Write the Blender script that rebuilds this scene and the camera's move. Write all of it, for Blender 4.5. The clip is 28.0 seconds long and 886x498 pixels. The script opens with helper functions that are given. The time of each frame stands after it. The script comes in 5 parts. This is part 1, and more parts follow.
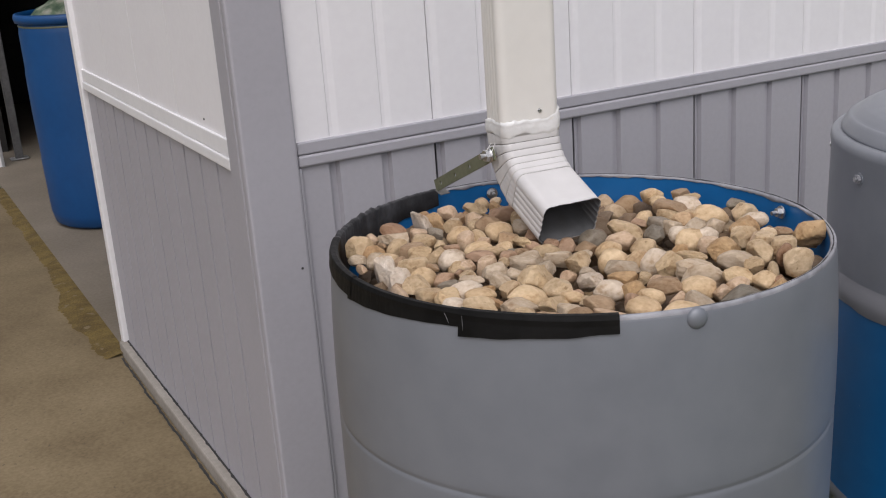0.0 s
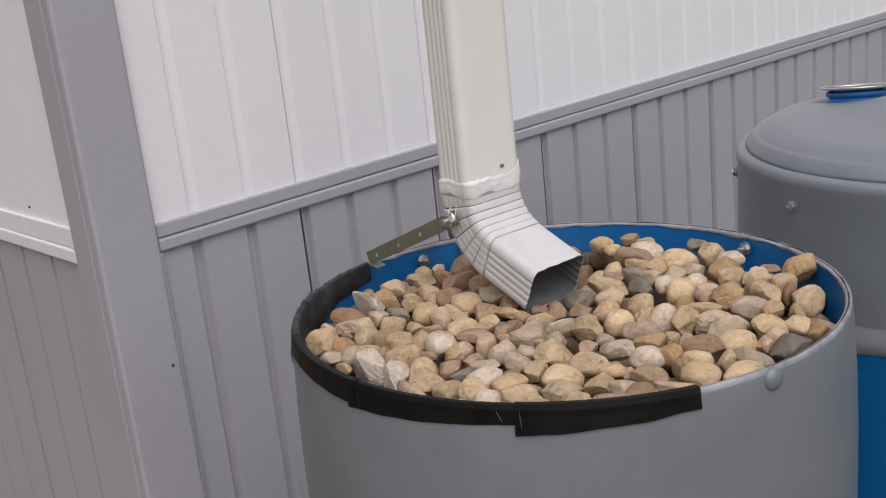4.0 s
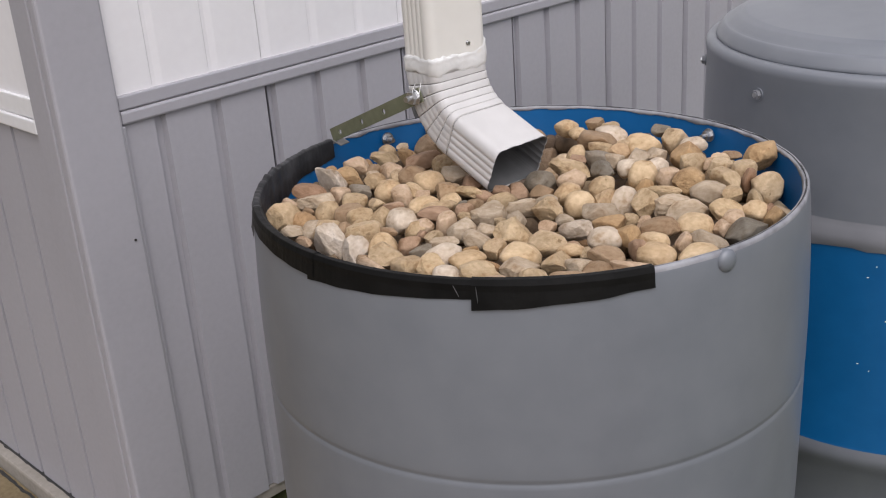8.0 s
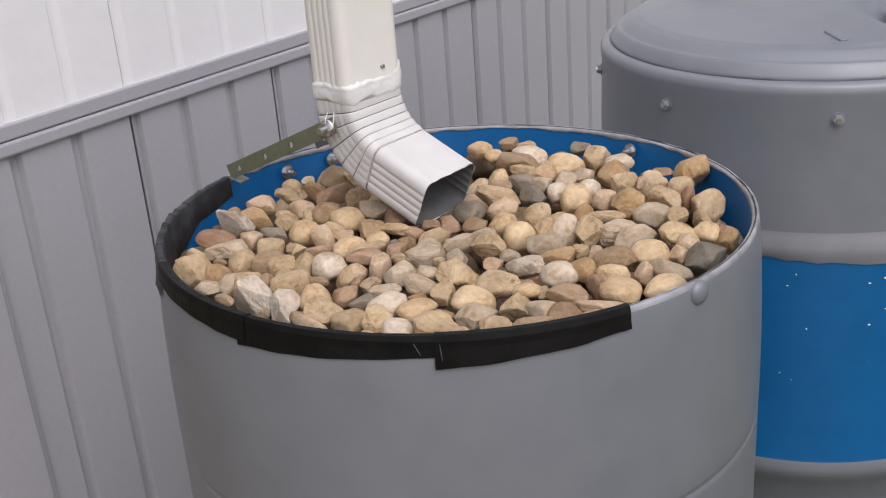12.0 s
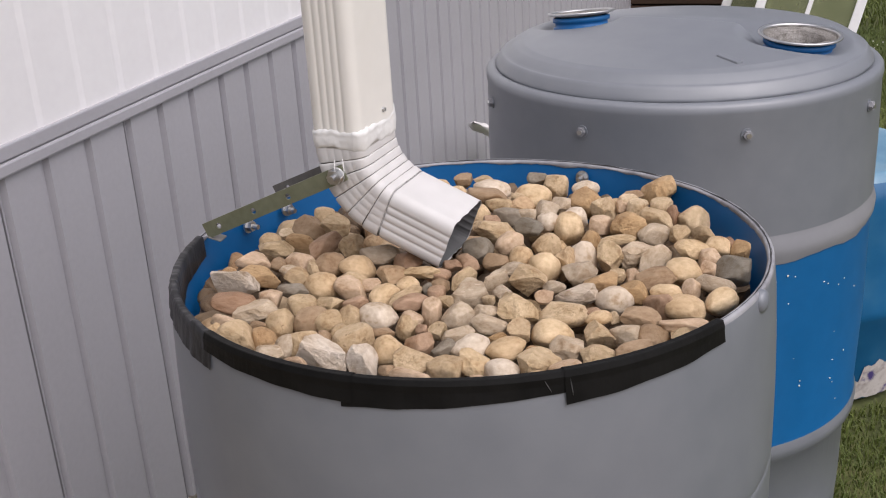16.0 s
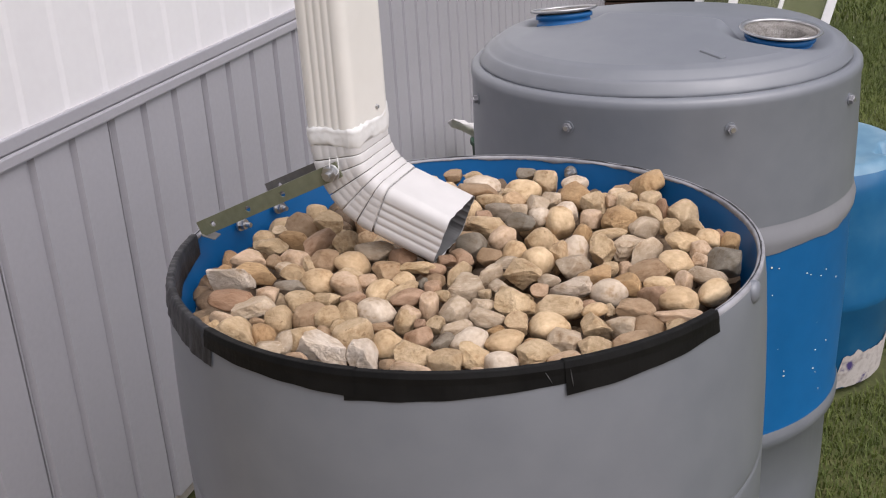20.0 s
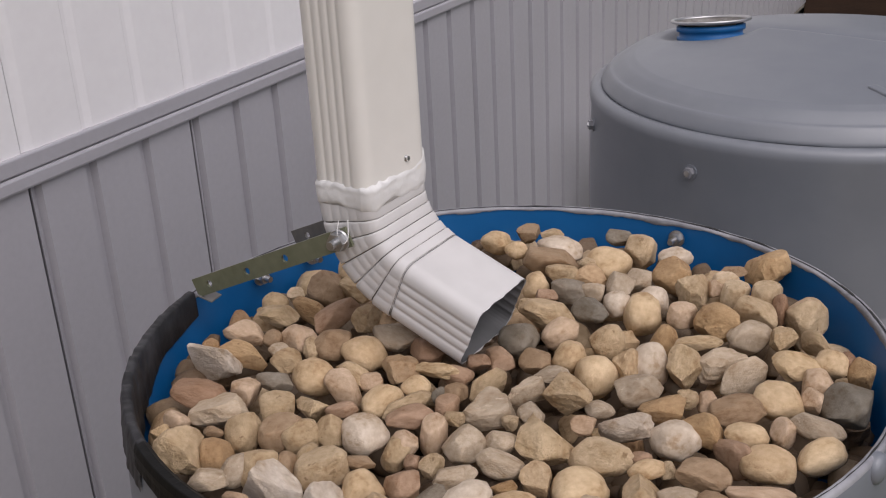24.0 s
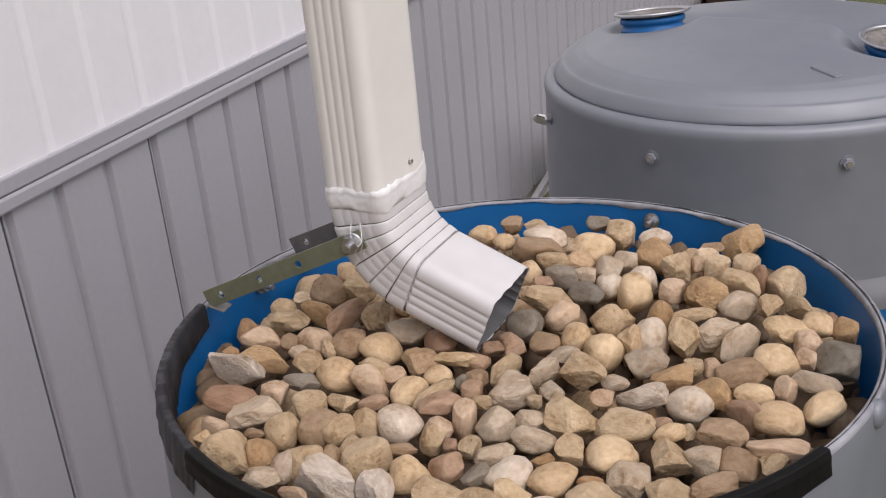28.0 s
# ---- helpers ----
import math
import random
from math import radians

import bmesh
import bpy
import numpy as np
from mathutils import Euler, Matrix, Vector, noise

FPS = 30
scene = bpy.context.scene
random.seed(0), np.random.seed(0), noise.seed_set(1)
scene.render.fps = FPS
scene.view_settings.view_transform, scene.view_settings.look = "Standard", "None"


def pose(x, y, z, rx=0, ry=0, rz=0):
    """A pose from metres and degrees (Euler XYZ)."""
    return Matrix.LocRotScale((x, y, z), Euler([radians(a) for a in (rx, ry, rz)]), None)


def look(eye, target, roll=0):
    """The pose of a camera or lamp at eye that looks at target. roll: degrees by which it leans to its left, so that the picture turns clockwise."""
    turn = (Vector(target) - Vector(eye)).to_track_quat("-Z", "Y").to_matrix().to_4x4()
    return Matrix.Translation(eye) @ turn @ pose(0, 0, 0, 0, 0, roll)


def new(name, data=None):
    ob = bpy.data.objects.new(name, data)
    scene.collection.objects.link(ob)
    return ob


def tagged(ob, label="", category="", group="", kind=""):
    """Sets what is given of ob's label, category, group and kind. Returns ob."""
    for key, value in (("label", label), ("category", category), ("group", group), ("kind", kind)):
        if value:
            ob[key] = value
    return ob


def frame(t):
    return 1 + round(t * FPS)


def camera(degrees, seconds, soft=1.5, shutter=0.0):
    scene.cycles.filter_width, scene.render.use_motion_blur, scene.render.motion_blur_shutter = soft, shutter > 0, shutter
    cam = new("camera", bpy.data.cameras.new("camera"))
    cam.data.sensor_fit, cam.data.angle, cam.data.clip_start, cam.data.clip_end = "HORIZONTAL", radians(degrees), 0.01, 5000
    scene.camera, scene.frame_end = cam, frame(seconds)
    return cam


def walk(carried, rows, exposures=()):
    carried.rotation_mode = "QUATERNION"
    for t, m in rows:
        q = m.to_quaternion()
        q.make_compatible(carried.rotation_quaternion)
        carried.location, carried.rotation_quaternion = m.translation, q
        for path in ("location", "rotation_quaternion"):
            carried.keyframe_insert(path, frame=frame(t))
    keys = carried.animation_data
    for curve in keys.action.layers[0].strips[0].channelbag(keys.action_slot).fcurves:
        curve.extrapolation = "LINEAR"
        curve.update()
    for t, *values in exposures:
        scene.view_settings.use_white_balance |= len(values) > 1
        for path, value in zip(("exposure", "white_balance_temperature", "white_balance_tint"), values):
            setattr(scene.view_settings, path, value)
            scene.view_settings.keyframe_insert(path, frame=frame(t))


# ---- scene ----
# ---------- camera ----------
cam = camera(43.90, 28.0, soft=1.12)
ROWS = [
    (0.0, -0.6516, -1.8809, 1.2041, -27.580, -17.771, -4.093),
    (0.5, -0.7587, -1.7816, 1.2186, -31.210, -17.004, -7.533),
    (1.0, -0.7826, -1.7161, 1.2127, -37.342, -16.377, -5.315),
    (1.5, -0.7246, -1.6909, 1.1962, -39.387, -19.738, -3.415),
    (2.0, -0.7388, -1.6466, 1.1962, -41.350, -18.833, -5.353),
    (2.5, -0.8036, -1.5651, 1.2074, -45.301, -17.868, -7.122),
    (4.5, -0.7801, -1.5776, 1.2160, -41.922, -16.479, -5.682),
    (5.0, -0.7864, -1.5728, 1.2183, -42.202, -16.463, -5.205),
    (5.5, -0.7744, -1.5714, 1.1978, -44.657, -21.581, -4.090),
    (6.0, -0.7770, -1.5812, 1.2025, -44.603, -21.972, -4.193),
    (6.5, -0.7858, -1.5822, 1.2101, -43.303, -19.871, -4.574),
    (7.0, -0.7868, -1.5862, 1.2114, -43.189, -18.548, -4.748),
    (7.5, -0.7928, -1.5898, 1.2046, -43.149, -19.188, -3.902),
    (8.0, -0.7821, -1.5851, 1.2016, -43.701, -22.558, -4.255),
    (8.5, -0.7721, -1.5855, 1.2064, -44.713, -20.759, -3.783),
    (9.0, -0.7407, -1.5960, 1.1952, -44.831, -20.562, -2.880),
    (9.5, -0.7171, -1.6146, 1.1996, -42.716, -20.258, -2.432),
    (10.0, -0.6949, -1.6325, 1.1999, -40.549, -19.508, -3.142),
    (10.5, -0.6827, -1.6554, 1.1998, -39.649, -19.136, -3.682),
    (11.0, -0.6933, -1.6385, 1.1974, -39.826, -19.801, -4.258),
    (11.5, -0.7593, -1.5366, 1.2000, -46.922, -21.352, -4.579),
    (13.5, -0.7669, -1.2270, 1.2117, -61.787, -24.491, -5.586),
    (14.0, -0.8433, -1.1487, 1.2157, -68.489, -23.619, -5.688),
    (14.5, -0.8676, -1.1273, 1.2116, -72.772, -24.015, -2.309),
    (15.0, -0.8749, -1.1332, 1.2196, -72.031, -22.902, -2.199),
    (15.5, -0.8822, -1.1404, 1.2247, -69.814, -22.123, -3.382),
    (16.0, -0.9041, -1.1457, 1.2241, -69.915, -22.103, -3.516),
    (16.5, -0.9087, -1.1441, 1.2211, -72.098, -22.663, -2.205),
    (17.0, -0.9069, -1.1444, 1.2241, -72.351, -22.557, -2.395),
    (17.5, -0.9030, -1.1319, 1.2220, -71.771, -22.677, -2.312),
    (18.0, -0.9056, -1.1294, 1.2188, -71.375, -22.706, -2.883),
    (18.5, -0.9082, -1.1378, 1.2210, -71.094, -22.793, -3.586),
    (19.0, -0.9231, -1.1363, 1.2247, -71.370, -22.590, -4.006),
    (19.5, -0.9264, -1.1239, 1.2249, -71.410, -22.344, -3.347),
    (20.0, -0.9212, -1.1293, 1.2268, -71.370, -22.289, -3.623),
    (20.5, -0.9175, -1.1365, 1.2241, -72.363, -22.564, -3.074),
    (22.5, -0.8485, -1.1240, 1.2189, -72.132, -21.788, -1.933),
    (23.0, -0.7145, -1.1313, 1.2119, -66.193, -22.277, -3.198),
    (23.5, -0.6469, -1.1565, 1.2165, -62.773, -23.038, -2.627),
    (24.0, -0.6218, -1.1552, 1.2186, -60.910, -23.201, -3.201),
    (24.5, -0.6731, -1.0866, 1.2215, -63.219, -23.929, -5.905),
    (25.0, -0.7265, -1.0251, 1.2235, -66.092, -23.835, -6.493),
    (25.5, -0.7166, -1.0655, 1.2254, -70.176, -24.164, -3.572),
    (26.0, -0.6894, -1.1165, 1.2260, -71.430, -24.545, -2.656),
    (26.5, -0.6769, -1.1242, 1.2158, -68.583, -26.893, -3.886),
    (27.0, -0.6793, -1.1142, 1.2139, -66.655, -27.272, -4.614),
    (27.5, -0.6907, -1.1057, 1.2236, -65.565, -26.401, -4.948),
    (28.0, -0.6961, -1.1068, 1.2400, -65.676, -23.517, -5.351),
]
EXPOSURES = [(0.0, -0.09, 6200, 14), (4.5, -0.12, 6200, 14), (8.0, 0.03, 6200, 14), (11.5, 0.09, 6200, 14), (13.5, 0.17, 6300, 16), (17.0, 0.19, 6300, 16), (20.5, 0.22, 6300, 16), (23.0, 0.1, 6300, 17), (24.0, -0.24, 6300, 17), (25.0, -0.24, 6300, 17), (28.0, 0.03, 6300, 17)]
walk(cam, [(t, pose(x, y, z, 90 + pitch, 0, yaw) @ pose(0, 0, 0, 0, 0, roll)) for t, x, y, z, yaw, pitch, roll in ROWS],
     EXPOSURES)

# ---------- light ----------
world = bpy.data.worlds.new("overcast_sky")
scene.world = world
world.use_nodes = True
wn = world.node_tree.nodes
sky = wn.new("ShaderNodeTexSky")
sky.sky_type = "NISHITA"
sky.sun_disc = False
sky.sun_elevation = radians(56)
sky.sun_rotation = radians(210)
sky.dust_density = 6.0
sky.air_density = 1.0
sky.ozone_density = 0.6
hazy = wn.new("ShaderNodeHueSaturation")
hazy.inputs["Saturation"].default_value = 0.3
world.node_tree.links.new(sky.outputs[0], hazy.inputs["Color"])
world.node_tree.links.new(hazy.outputs[0], wn["Background"].inputs[0])
wn["Background"].inputs[1].default_value = 0.1
sun = new("sun", bpy.data.lights.new("sun", "SUN"))
sun.data.energy = 1.7
sun.data.angle = radians(100)
sun.data.color = (1.0, 0.96, 0.93)
sun.matrix_world = look((-2.1, -3.6, 6.2), (0, 0, 0))
scene.view_settings.exposure = 0.0


# ---------- materials ----------
def material(name, colors, rough=0.6, metal=0.0, grain=40.0, coarse=4.0, bump=0.1, spots=None, random_object=False, scale=(1, 1, 1), spec=0.5):
    """Colours mixed by coarse and fine noise, with fine relief."""
    m = bpy.data.materials.new(name)
    m.use_nodes = True
    n, link = m.node_tree.nodes, m.node_tree.links.new
    b = n["Principled BSDF"]
    b.inputs["Roughness"].default_value = rough
    b.inputs["Metallic"].default_value = metal
    b.inputs["Specular IOR Level"].default_value = spec
    tc = n.new("ShaderNodeTexCoord")
    mp = n.new("ShaderNodeMapping")
    mp.inputs["Scale"].default_value = scale
    link(tc.outputs["Object"], mp.inputs[0])
    big, fine = n.new("ShaderNodeTexNoise"), n.new("ShaderNodeTexNoise")
    big.inputs["Scale"].default_value, big.inputs["Detail"].default_value = coarse, 5
    fine.inputs["Scale"].default_value, fine.inputs["Detail"].default_value = grain, 6
    link(mp.outputs[0], big.inputs[0])
    link(mp.outputs[0], fine.inputs[0])
    mix = n.new("ShaderNodeMath")
    mix.operation = "MULTIPLY_ADD"
    mix.inputs[1].default_value = 0.45
    link(fine.outputs[0], mix.inputs[0])
    half = n.new("ShaderNodeMath")
    half.operation = "MULTIPLY"
    half.inputs[1].default_value = 0.55
    link(big.outputs[0], half.inputs[0])
    link(half.outputs[0], mix.inputs[2])
    out = mix.outputs[0]
    ramp = n.new("ShaderNodeValToRGB")
    els = ramp.color_ramp.elements
    while len(els) < len(colors):
        els.new(0.5)
    for k, c in enumerate(colors):
        els[k].position = 0.34 + 0.32 * k / max(1, len(colors) - 1)
        els[k].color = (*c, 1)
    link(out, ramp.inputs[0])
    col = ramp.outputs[0]
    if random_object:
        info = n.new("ShaderNodeObjectInfo")
        pick = n.new("ShaderNodeValToRGB")
        pe = pick.color_ramp.elements
        while len(pe) < len(random_object):
            pe.new(0.5)
        for k, c in enumerate(random_object):
            pe[k].position = k / max(1, len(random_object) - 1)
            pe[k].color = (*c, 1)
        link(info.outputs["Random"], pick.inputs[0])
        mul = n.new("ShaderNodeMix")
        mul.data_type, mul.blend_type = "RGBA", "MULTIPLY"
        mul.inputs[0].default_value = 1.0
        link(pick.outputs[0], mul.inputs[6])
        link(col, mul.inputs[7])
        col = mul.outputs[2]
    if spots:
        tint, size, amount = spots
        v = n.new("ShaderNodeTexNoise")
        v.inputs["Scale"].default_value, v.inputs["Detail"].default_value = size, 8
        link(mp.outputs[0], v.inputs[0])
        r2 = n.new("ShaderNodeMapRange")
        r2.inputs[1].default_value, r2.inputs[2].default_value = 0.72 - amount, 0.78 - amount
        link(v.outputs[0], r2.inputs[0])
        over = n.new("ShaderNodeMix")
        over.data_type = "RGBA"
        link(r2.outputs[0], over.inputs[0])
        link(col, over.inputs[6])
        over.inputs[7].default_value = (*tint, 1)
        col = over.outputs[2]
    link(col, b.inputs["Base Color"])
    if bump:
        bp = n.new("ShaderNodeBump")
        bp.inputs["Strength"].default_value, bp.inputs["Distance"].default_value = bump, 0.004
        link(out, bp.inputs["Height"])
        link(bp.outputs[0], b.inputs["Normal"])
    return m


def shade(c, f):
    return tuple(v * f for v in c)


GREY = (0.39, 0.38, 0.408)
M_siding_grey = material("grey_siding_paint", [shade(GREY, 0.95), GREY, shade(GREY, 1.04)], 0.5, grain=90, coarse=3, bump=0.04)
M_siding_white = material("white_siding_vinyl", [(0.8062, 0.785, 0.7956), (0.8486, 0.8327, 0.838)], 0.5, grain=60, coarse=2.5, bump=0.03)
M_trim_white = material("white_trim_vinyl", [(0.76, 0.75, 0.75), (0.82, 0.81, 0.81)], 0.45, grain=60, coarse=4, bump=0.03)
M_drum_grey = material("grey_drum_paint", [(0.158, 0.170, 0.193), (0.175, 0.187, 0.210), (0.190, 0.202, 0.225)], 0.36, grain=25, coarse=5, bump=0.06, spec=0.8)
M_drum_blue = material("blue_drum_plastic", [(0.0, 0.10, 0.30), (0.005, 0.125, 0.36)], 0.45, grain=30, coarse=5, bump=0.04)
# drum blue made darker: the garage's shade is painted into the barrel
M_barrel_blue = material("shaded_blue_plastic", [(0.0, 0.052, 0.185), (0.002, 0.065, 0.215)], 0.5, grain=30, coarse=5, bump=0.05)
M_rim_grey = material("scraped_grey_paint", [(0.17, 0.17, 0.185), (0.27, 0.27, 0.29), (0.36, 0.36, 0.38)], 0.5, grain=70, coarse=22, bump=0.4)
# crumpled tape: dust, and its grey sheen put into the colour too
M_tape_dusty_sheen = material("dusty_tape_with_sheen", [(0.008, 0.008, 0.009), (0.022, 0.022, 0.024), (0.05, 0.05, 0.054)], 0.45, grain=50, coarse=12, bump=1.0, spec=0.3)
M_crease = material("pale_tape_crease", [(0.06, 0.06, 0.06), (0.096, 0.096, 0.096)], 0.5, grain=60, coarse=14, bump=0.3)
M_hoop_grey = material("brushed_grey_paint", [(0.21, 0.212, 0.23), (0.245, 0.247, 0.265)], 0.5, grain=18, coarse=9, bump=0.15)
M_drum_blue_scuffed = material("scuffed_blue_plastic", [(0, 0.0968, 0.2728), (0.0044, 0.1188, 0.3256)], 0.4, grain=30, coarse=5, bump=0.05, spots=((0.616, 0.66, 0.704), 22.0, -0.035))
M_drum_blue_faded = material("faded_blue_plastic", [(0.0035, 0.0816, 0.2046), (0.0105, 0.1088, 0.248), (0.035, 0.1496, 0.2914)], 0.28, grain=12, coarse=4, bump=0.05)
# sun fading plus the sky's sheen on the head, both in the colour
M_drum_faded_sheen = material("faded_blue_with_sky_sheen", [(0.06, 0.17, 0.28), (0.12, 0.25, 0.36), (0.24, 0.36, 0.45)], 0.35, grain=14, coarse=5, bump=0.05)
STONE_TINTS = [(0.4821, 0.3283, 0.1681), (0.4411, 0.3283, 0.2002), (0.5333, 0.3846, 0.2041), (0.2872, 0.1877, 0.1001), (0.5436, 0.4081, 0.2482), (0.4, 0.2345, 0.1041), (0.4718, 0.3659, 0.2402), (0.5538, 0.4034, 0.2242), (0.4615, 0.3096, 0.1522), (0.564, 0.4362, 0.2842), (0.3589, 0.2345, 0.1202)]
GRAIN = [(0.62, 0.50, 0.37), (0.88, 0.82, 0.74), (1.02, 0.99, 0.95), (1.18, 1.18, 1.18)]


def washed(c, f=-0.10, gain=1.09):
    """A colour a little greyer and lighter, as on washed and dried stone."""
    g = 0.36 * c[0] + 0.54 * c[1] + 0.10 * c[2]
    return tuple(gain * max(0.0, v + (v - g) * f) for v in c)


def stone_material(name, tints, veins=(0.75, 0.72, 0.66), relief=0.5):
    tints = [washed(c) for c in tints]
    m = material(name, GRAIN, 0.6, grain=7.0, coarse=1.6, bump=relief, random_object=tints, spots=(veins, 4.5, 0.06) if veins else None)
    n, link = m.node_tree.nodes, m.node_tree.links.new
    info, mul = n.new("ShaderNodeObjectInfo"), n.new("ShaderNodeMath")
    mul.operation = "MULTIPLY"
    mul.inputs[1].default_value = 60.0
    link(info.outputs["Random"], mul.inputs[0])
    link(mul.outputs[0], n["Mapping"].inputs["Location"])
    # pits and fine grit
    grit = n.new("ShaderNodeTexNoise")
    grit.inputs["Scale"].default_value, grit.inputs["Detail"].default_value, grit.inputs["Roughness"].default_value = 13.0, 9, 0.72
    link(n["Mapping"].outputs[0], grit.inputs[0])
    add = n.new("ShaderNodeMath")
    add.operation = "ADD"
    link(n["Math"].outputs[0], add.inputs[0])
    link(grit.outputs[0], add.inputs[1])
    link(add.outputs[0], n["Bump"].inputs["Height"])
    return m


M_stone = stone_material("river_stone", STONE_TINTS, None)
M_stone_white = stone_material("pale_stone", [(0.60, 0.51, 0.415), (0.67, 0.57, 0.46)], (0.7344, 0.6512, 0.5479), relief=0.85)
M_stone_pale = stone_material("off_white_stone", [(0.56, 0.47, 0.365), (0.62, 0.52, 0.41)], None)
M_stone_ochre = stone_material("ochre_stone", [(0.48, 0.30, 0.130), (0.53, 0.35, 0.170), (0.44, 0.26, 0.112)], (0.2507, 0.1119, 0.03508), relief=0.85)
M_stone_grey = stone_material("grey_stone", [(0.4499, 0.3535, 0.2467), (0.5231, 0.4157, 0.2926), (0.3556, 0.282, 0.2007)], (0.5858, 0.4778, 0.3512), relief=0.6)
M_stone_dark = stone_material("slate_stone", [(0.195, 0.165, 0.122), (0.245, 0.205, 0.155), (0.165, 0.145, 0.112)], (0.26, 0.22, 0.17))
M_stone_rust = stone_material("rusty_stone", [(0.33, 0.205, 0.125), (0.38, 0.245, 0.150), (0.285, 0.165, 0.092)], None)
M_stone_tan = stone_material("tan_stone", [(0.5545, 0.3965, 0.2202), (0.5978, 0.4417, 0.2554), (0.511, 0.3563, 0.1937)], None)
M_stone_pink = stone_material("pinkish_stone", [(0.5001, 0.3563, 0.2333), (0.5436, 0.3965, 0.2642), (0.424, 0.286, 0.1761)], None)
M_stone_cream = stone_material("cream_stone", [(0.5762, 0.4266, 0.2467), (0.5218, 0.3765, 0.2114), (0.6306, 0.4818, 0.2994)], (0.3262, 0.2108, 0.1056), relief=0.85)
M_stone_dun = stone_material("dun_stone", [(0.2915, 0.192, 0.104), (0.3407, 0.2299, 0.131)], None)
# stone tints darkened to paint the shade between the top stones
M_stone_fill = stone_material("shade_darkened_stone", [(0.19, 0.122, 0.066), (0.165, 0.112, 0.066), (0.215, 0.148, 0.084), (0.125, 0.08, 0.045), (0.21, 0.155, 0.10)], None)
M_grass = material("grass_blades", [(0.044, 0.070, 0.008), (0.084, 0.112, 0.014), (0.140, 0.158, 0.030)], 0.6, grain=25, coarse=1.3, bump=0)
M_green = material("green_plastic", [(0.012, 0.045, 0.022), (0.02, 0.065, 0.03)], 0.5, grain=30, coarse=6, bump=0.05)
M_bag = material("white_plastic_bag", [(0.62, 0.60, 0.58), (0.78, 0.76, 0.74)], 0.45, grain=40, coarse=18, bump=0.5)
M_dull_metal = material("dull_aluminium", [(0.32, 0.32, 0.32), (0.45, 0.45, 0.45)], 0.5, metal=0.6, grain=60, coarse=8, bump=0.1)
# dull aluminium darkened to carry the shadow the post stands in
M_post = material("shaded_aluminium", [(0.10, 0.10, 0.10), (0.17, 0.17, 0.17)], 0.6, metal=0.4, grain=60, coarse=8, bump=0.1)
M_brown = material("dark_brown_wood", [(0.035, 0.018, 0.01), (0.07, 0.035, 0.02)], 0.8, grain=30, coarse=4, bump=0.3, scale=(1, 1, 6))
M_board = material("weathered_board", [(0.16, 0.17, 0.12), (0.26, 0.26, 0.20)], 0.8, grain=30, coarse=4, bump=0.2)
M_glass = material("dusty_glass", [(0.30, 0.33, 0.16), (0.38, 0.40, 0.22)], 0.15, grain=20, coarse=4, bump=0)
M_glass.node_tree.nodes["Principled BSDF"].inputs["Transmission Weight"].default_value = 0.6
M_petal = material("white_petals", [(0.7, 0.7, 0.62), (0.8, 0.8, 0.74)], 0.7, grain=60, coarse=9, bump=0)
M_label = material("torn_label_paper", [(0.42, 0.38, 0.35), (0.52, 0.48, 0.45), (0.30, 0.26, 0.24)], 0.8, grain=60, coarse=25, bump=0.3, spots=((0.06, 0.04, 0.16), 16.0, 0.16))
M_mesh = material("fine_steel_mesh", [(0.15, 0.135, 0.12), (0.30, 0.28, 0.26), (0.44, 0.42, 0.40)], 0.55, metal=0.3, grain=400, coarse=60, bump=0.6)
M_leafy = material("green_scraps", [(0.02, 0.06, 0.03), (0.12, 0.16, 0.1), (0.4, 0.38, 0.32)], 0.8, grain=30, coarse=9, bump=0.6)
M_tape = material("black_tape", [(0.004, 0.004, 0.004), (0.010, 0.0095, 0.009)], 0.5, grain=40, coarse=11, bump=0.9, spec=0.14)
M_spout = material("white_spout_paint", [(0.724, 0.7011, 0.6542), (0.771, 0.7481, 0.7011)], 0.42, grain=40, coarse=6, bump=0.03)
M_elbow = material("white_elbow_paint", [(0.56, 0.543, 0.53), (0.64, 0.622, 0.608)], 0.5, grain=30, coarse=12, bump=0.15)
M_spout_in = material("bare_spout_metal", [(0.15, 0.15, 0.15), (0.2, 0.2, 0.205)], 0.5, metal=0.3, grain=40, coarse=20, bump=0.1)
M_grime = material("dark_grime", [(0.05, 0.042, 0.034), (0.13, 0.11, 0.09)], 0.85, grain=90, coarse=40, bump=0.3)
M_caulk = material("white_caulk", [(0.66, 0.65, 0.63), (0.76, 0.75, 0.73)], 0.5, grain=70, coarse=15, bump=0.5)
M_bracket = material("yellow_zinc_steel", [(0.155, 0.165, 0.105), (0.225, 0.235, 0.16)], 0.42, metal=0.4, grain=120, coarse=25, bump=0.06)
M_bracket_grey = material("tarnished_zinc_steel", [(0.15, 0.145, 0.14), (0.22, 0.215, 0.20)], 0.45, metal=0.4, grain=120, coarse=25, bump=0.06)
M_steel = material("zinc_steel", [(0.5, 0.5, 0.5), (0.65, 0.65, 0.66)], 0.3, metal=0.95, grain=90, coarse=20, bump=0.05)
M_concrete = material("weathered_concrete", [(0.130, 0.094, 0.047), (0.185, 0.139, 0.074), (0.235, 0.182, 0.104)], 0.85, grain=110, coarse=3.5, bump=0.16, spots=((0.115, 0.086, 0.05), 70.0, 0.07))
M_footing = material("pale_footing", [(0.25, 0.225, 0.19), (0.35, 0.32, 0.28)], 0.8, grain=90, coarse=7, bump=0.2)
M_slab = material("smooth_concrete", [(0.155, 0.128, 0.092), (0.225, 0.19, 0.145)], 0.8, grain=90, coarse=3, bump=0.2)
